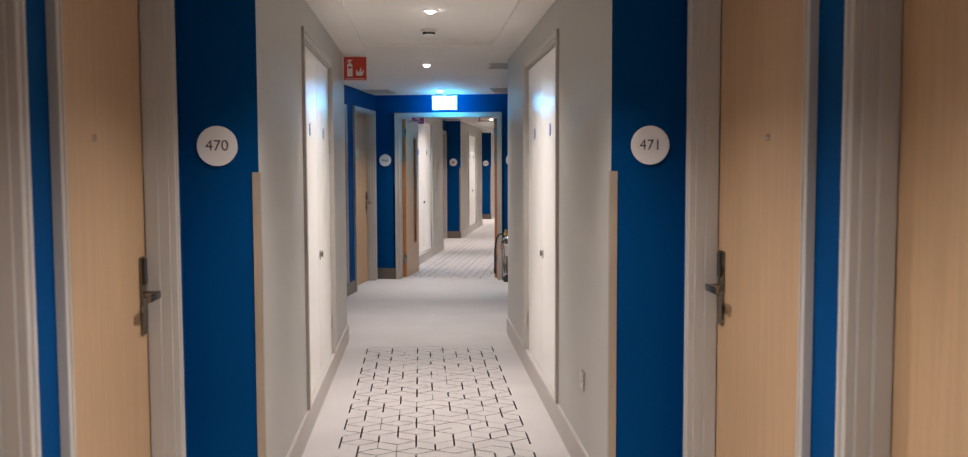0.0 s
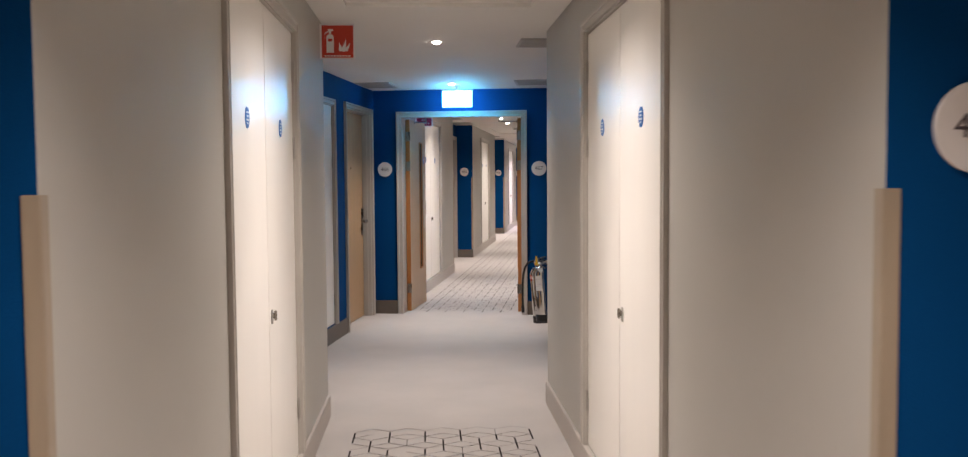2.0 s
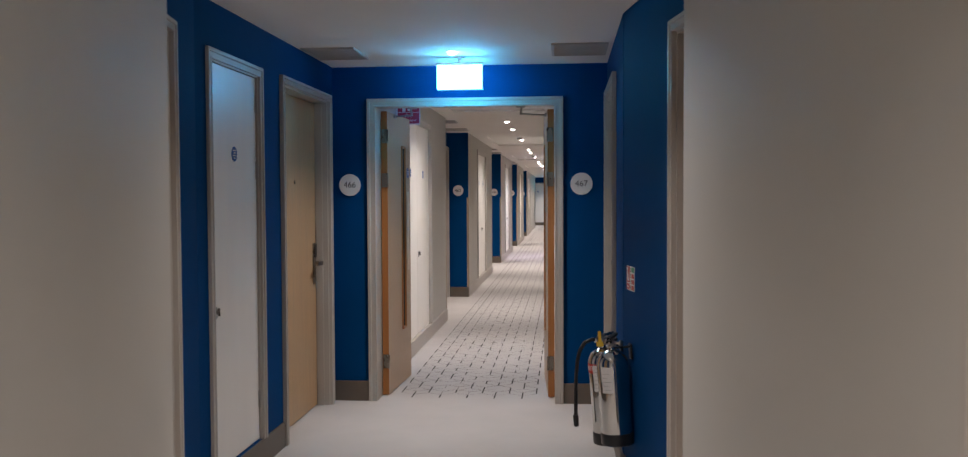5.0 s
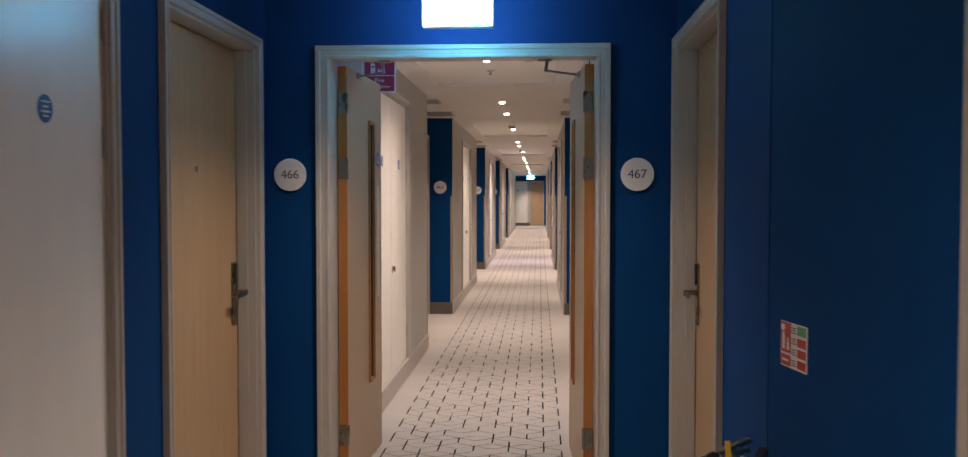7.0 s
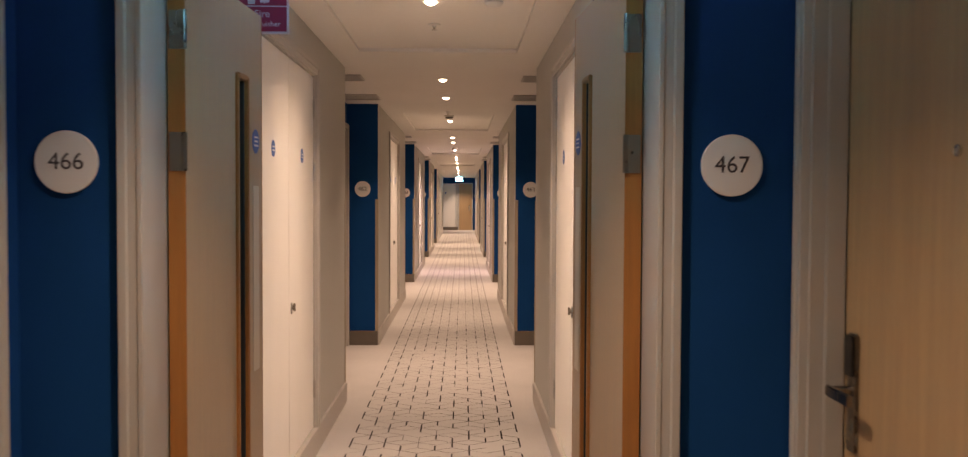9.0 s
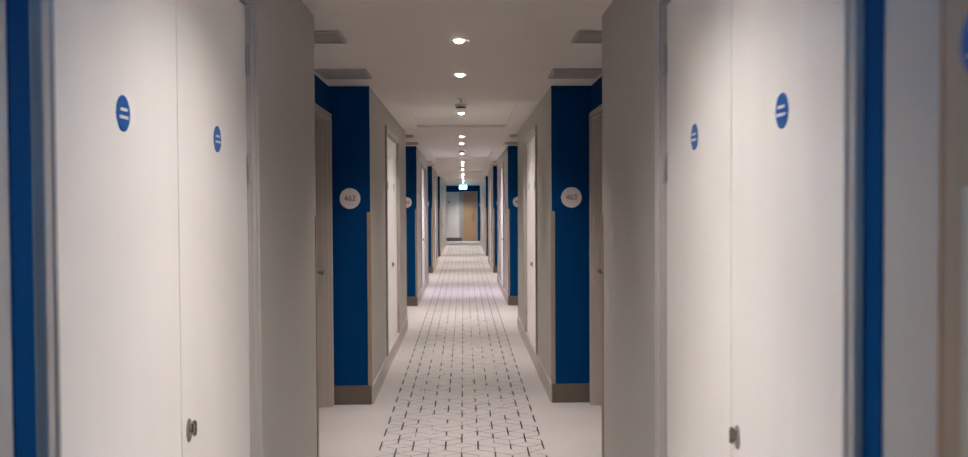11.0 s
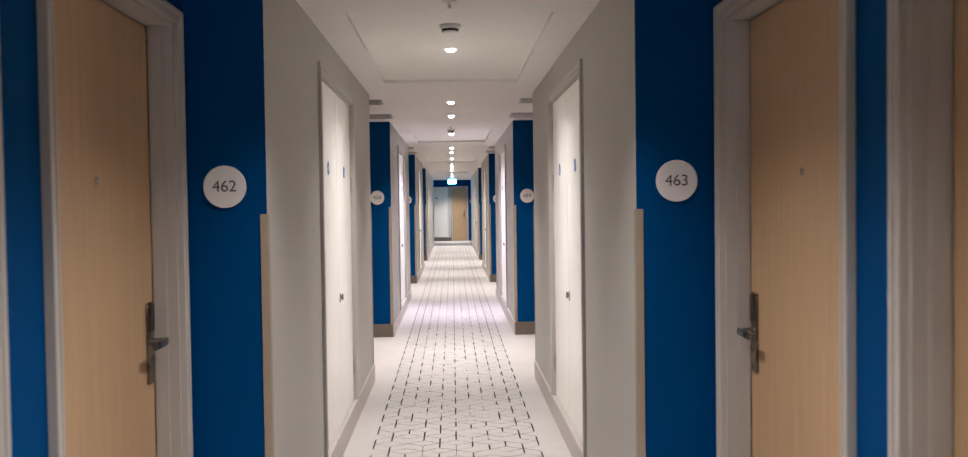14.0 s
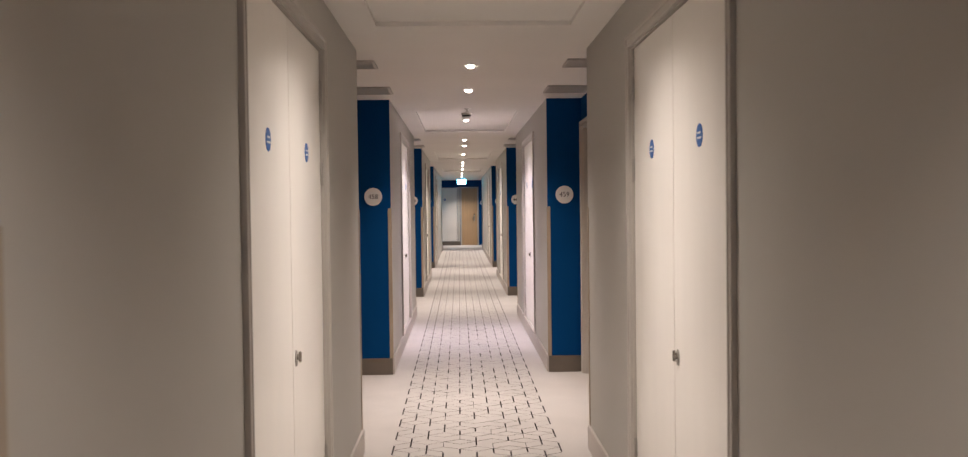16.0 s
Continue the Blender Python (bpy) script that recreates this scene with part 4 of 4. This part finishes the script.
def extinguisher(label, water, turn):
    fe = thing("fire_extinguisher", label, "fire extinguisher", "fire extinguishers on the blue wall")
    bm = bmesh.new()
    body = [(0.068, 0.035), (0.076, 0.045), (0.076, 0.405), (0.0745, 0.420), (0.070, 0.436), (0.060, 0.452), (0.044, 0.466), (0.028, 0.474), (0.021, 0.479), (0.021, 0.495)]
    lathe(bm, body, None, 40)
    part("cylinder", bm, CHROME, fe, "polished steel cylinder", True)
    bm = bmesh.new()
    lathe(bm, [(0.074, 0), (0.079, 0.004), (0.079, 0.056), (0.0765, 0.061)], None, 36)
    part("base", bm, BLACK, fe, "black plastic base ring", True)
    rot = pose(0, 0, 0, 0, 0, turn)
    bm = bmesh.new()
    lathe(bm, [(0.025, 0.492), (0.025, 0.502), (0.019, 0.506), (0.019, 0.520), (0.013, 0.526)], None, 18)
    lathe(bm, [(0.006, 0), (0.006, 0.03), (0.016, 0.031), (0.016, 0.040)], pose(0.015, 0, 0.510, 0, 90, 0), 14)
    bm.transform(rot)
    part("valve", bm, STEEL, fe, "steel valve with a round gauge", True)
    for name, z, y0, y1, rise in (("carry_handle", 0.518, -0.030, 0.062, 0.002), ("squeeze_lever", 0.534, -0.022, 0.070, 0.012)):
        bm = bmesh.new()
        for x in (-0.011, 0.007):
            box(bm, x, x + 0.004, y0, y1, z - 0.006, z + 0.004, 0.0012)
        box(bm, -0.012, 0.012, y0, y1, z + 0.003, z + 0.0065, 0.0015)
        for v in bm.verts:
            v.co.z += rise * (v.co.y - y0) / (y1 - y0)
        bm.transform(rot)
        part(name, bm, STEEL if water else BLACK, fe, "" if water else "black coated handle")
    bm = bmesh.new()
    wrap(bm, 0.0775, 0.27, 0.40, 224, 266)
    part("instruction_label", bm, SIGN_WHITE, fe, "white instruction label")
    bm = bmesh.new()
    for k in range(5):
        wrap(bm, 0.0782, 0.285 + k * 0.020, 0.288 + k * 0.020, 229, (258, 250, 260, 246, 254)[k], 0, 8)
    part("small_print", bm, VENT_GREY, fe, "faint grey lines of print")
    bm = bmesh.new()
    box(bm, 0.020, 0.096, -0.011, 0.011, 0.480, 0.489, 0.002)
    box(bm, 0.088, 0.097, -0.022, 0.022, 0.42, 0.50, 0.003)
    bm.transform(pose(0, 0, 0, 0, 0, 9.6))
    part("wall_bracket", bm, BLACK, fe, "black wall bracket")
    if water:
        bm = bmesh.new()
        wrap(bm, 0.0775, 0.359, 0.405, 165, 252)
        part("red_band", bm, SIGN_RED, fe, "red printed band")
        word = letters("words", "WATER", 0.034, pose(0, 0, 0.382), SIGN_WHITE, fe)
        for v in word.data.vertices:
            a, q = radians(204) + v.co.x / 0.0775, 0.0780 - v.co.y
            v.co.x, v.co.y = q * math.cos(a), q * math.sin(a)
        bm = bmesh.new()
        box(bm, -0.014, 0.002, -0.034, -0.031, 0.492, 0.565, 0.001)
        box(bm, -0.024, 0.010, -0.036, -0.033, 0.488, 0.512, 0.001)
        bm.transform(pose(0, 0, 0, 0, 0, -10))
        part("tag", bm, YELLOW, fe, "yellow safety tag")
        bm = bmesh.new()
        tube(bm, [(-0.015, -0.01, 0.512), (-0.05, -0.015, 0.524), (-0.085, -0.02, 0.512), (-0.112, -0.02, 0.476), (-0.130, -0.02, 0.42), (-0.142, -0.02, 0.34), (-0.150, -0.02, 0.24), (-0.156, -0.02, 0.15)], 0.0095, 10)
        lathe(bm, [(0.010, 0), (0.013, 0.004), (0.014, 0.055), (0.010, 0.06)], pose(-0.157, -0.02, 0.095), 12)
        part("hose", bm, BLACK, fe, "black rubber hose", True)
        bm = bmesh.new()
        lathe(bm, [(0.012, 0), (0.013, 0.004), (0.013, 0.022), (0.011, 0.026)], pose(-0.012, -0.01, 0.511, 0, -70, 0), 14)
        part("hose_collar", bm, CHROME, fe, "polished hose collar", True)
    return fe


extinguisher("polished steel water extinguisher with red band and black hose", True, -60).matrix_basis = pose(-0.770, 8.862, 0.205, 0, -4, 0)
extinguisher("polished steel extinguisher with a white label and black handles", False, -25).matrix_basis = pose(-0.737, 8.690, 0.248, 0, -4, 0) @ Matrix.Diagonal((1, 1, 0.95, 1))

# ---- wall socket ----
so = thing("wall_socket", "brushed steel wall socket low on the wall", "socket")
so.matrix_basis = side(M1, H1, 1) @ pose(-0.58, 0, 0.45)
bm = bmesh.new()
box(bm, -0.043, 0.043, -0.009, 0, -0.043, 0.043, 0.002)
part("plate", bm, STEEL, so)
bm = bmesh.new()
for x, z, w, h in ((0, 0.016, 0.003, 0.007), (-0.011, -0.006, 0.005, 0.003), (0.011, -0.006, 0.005, 0.003)):
    box(bm, x - w, x + w, -0.0096, -0.009, z - h, z + h)
part("pin_holes", bm, BLACK, so, "dark pin holes")
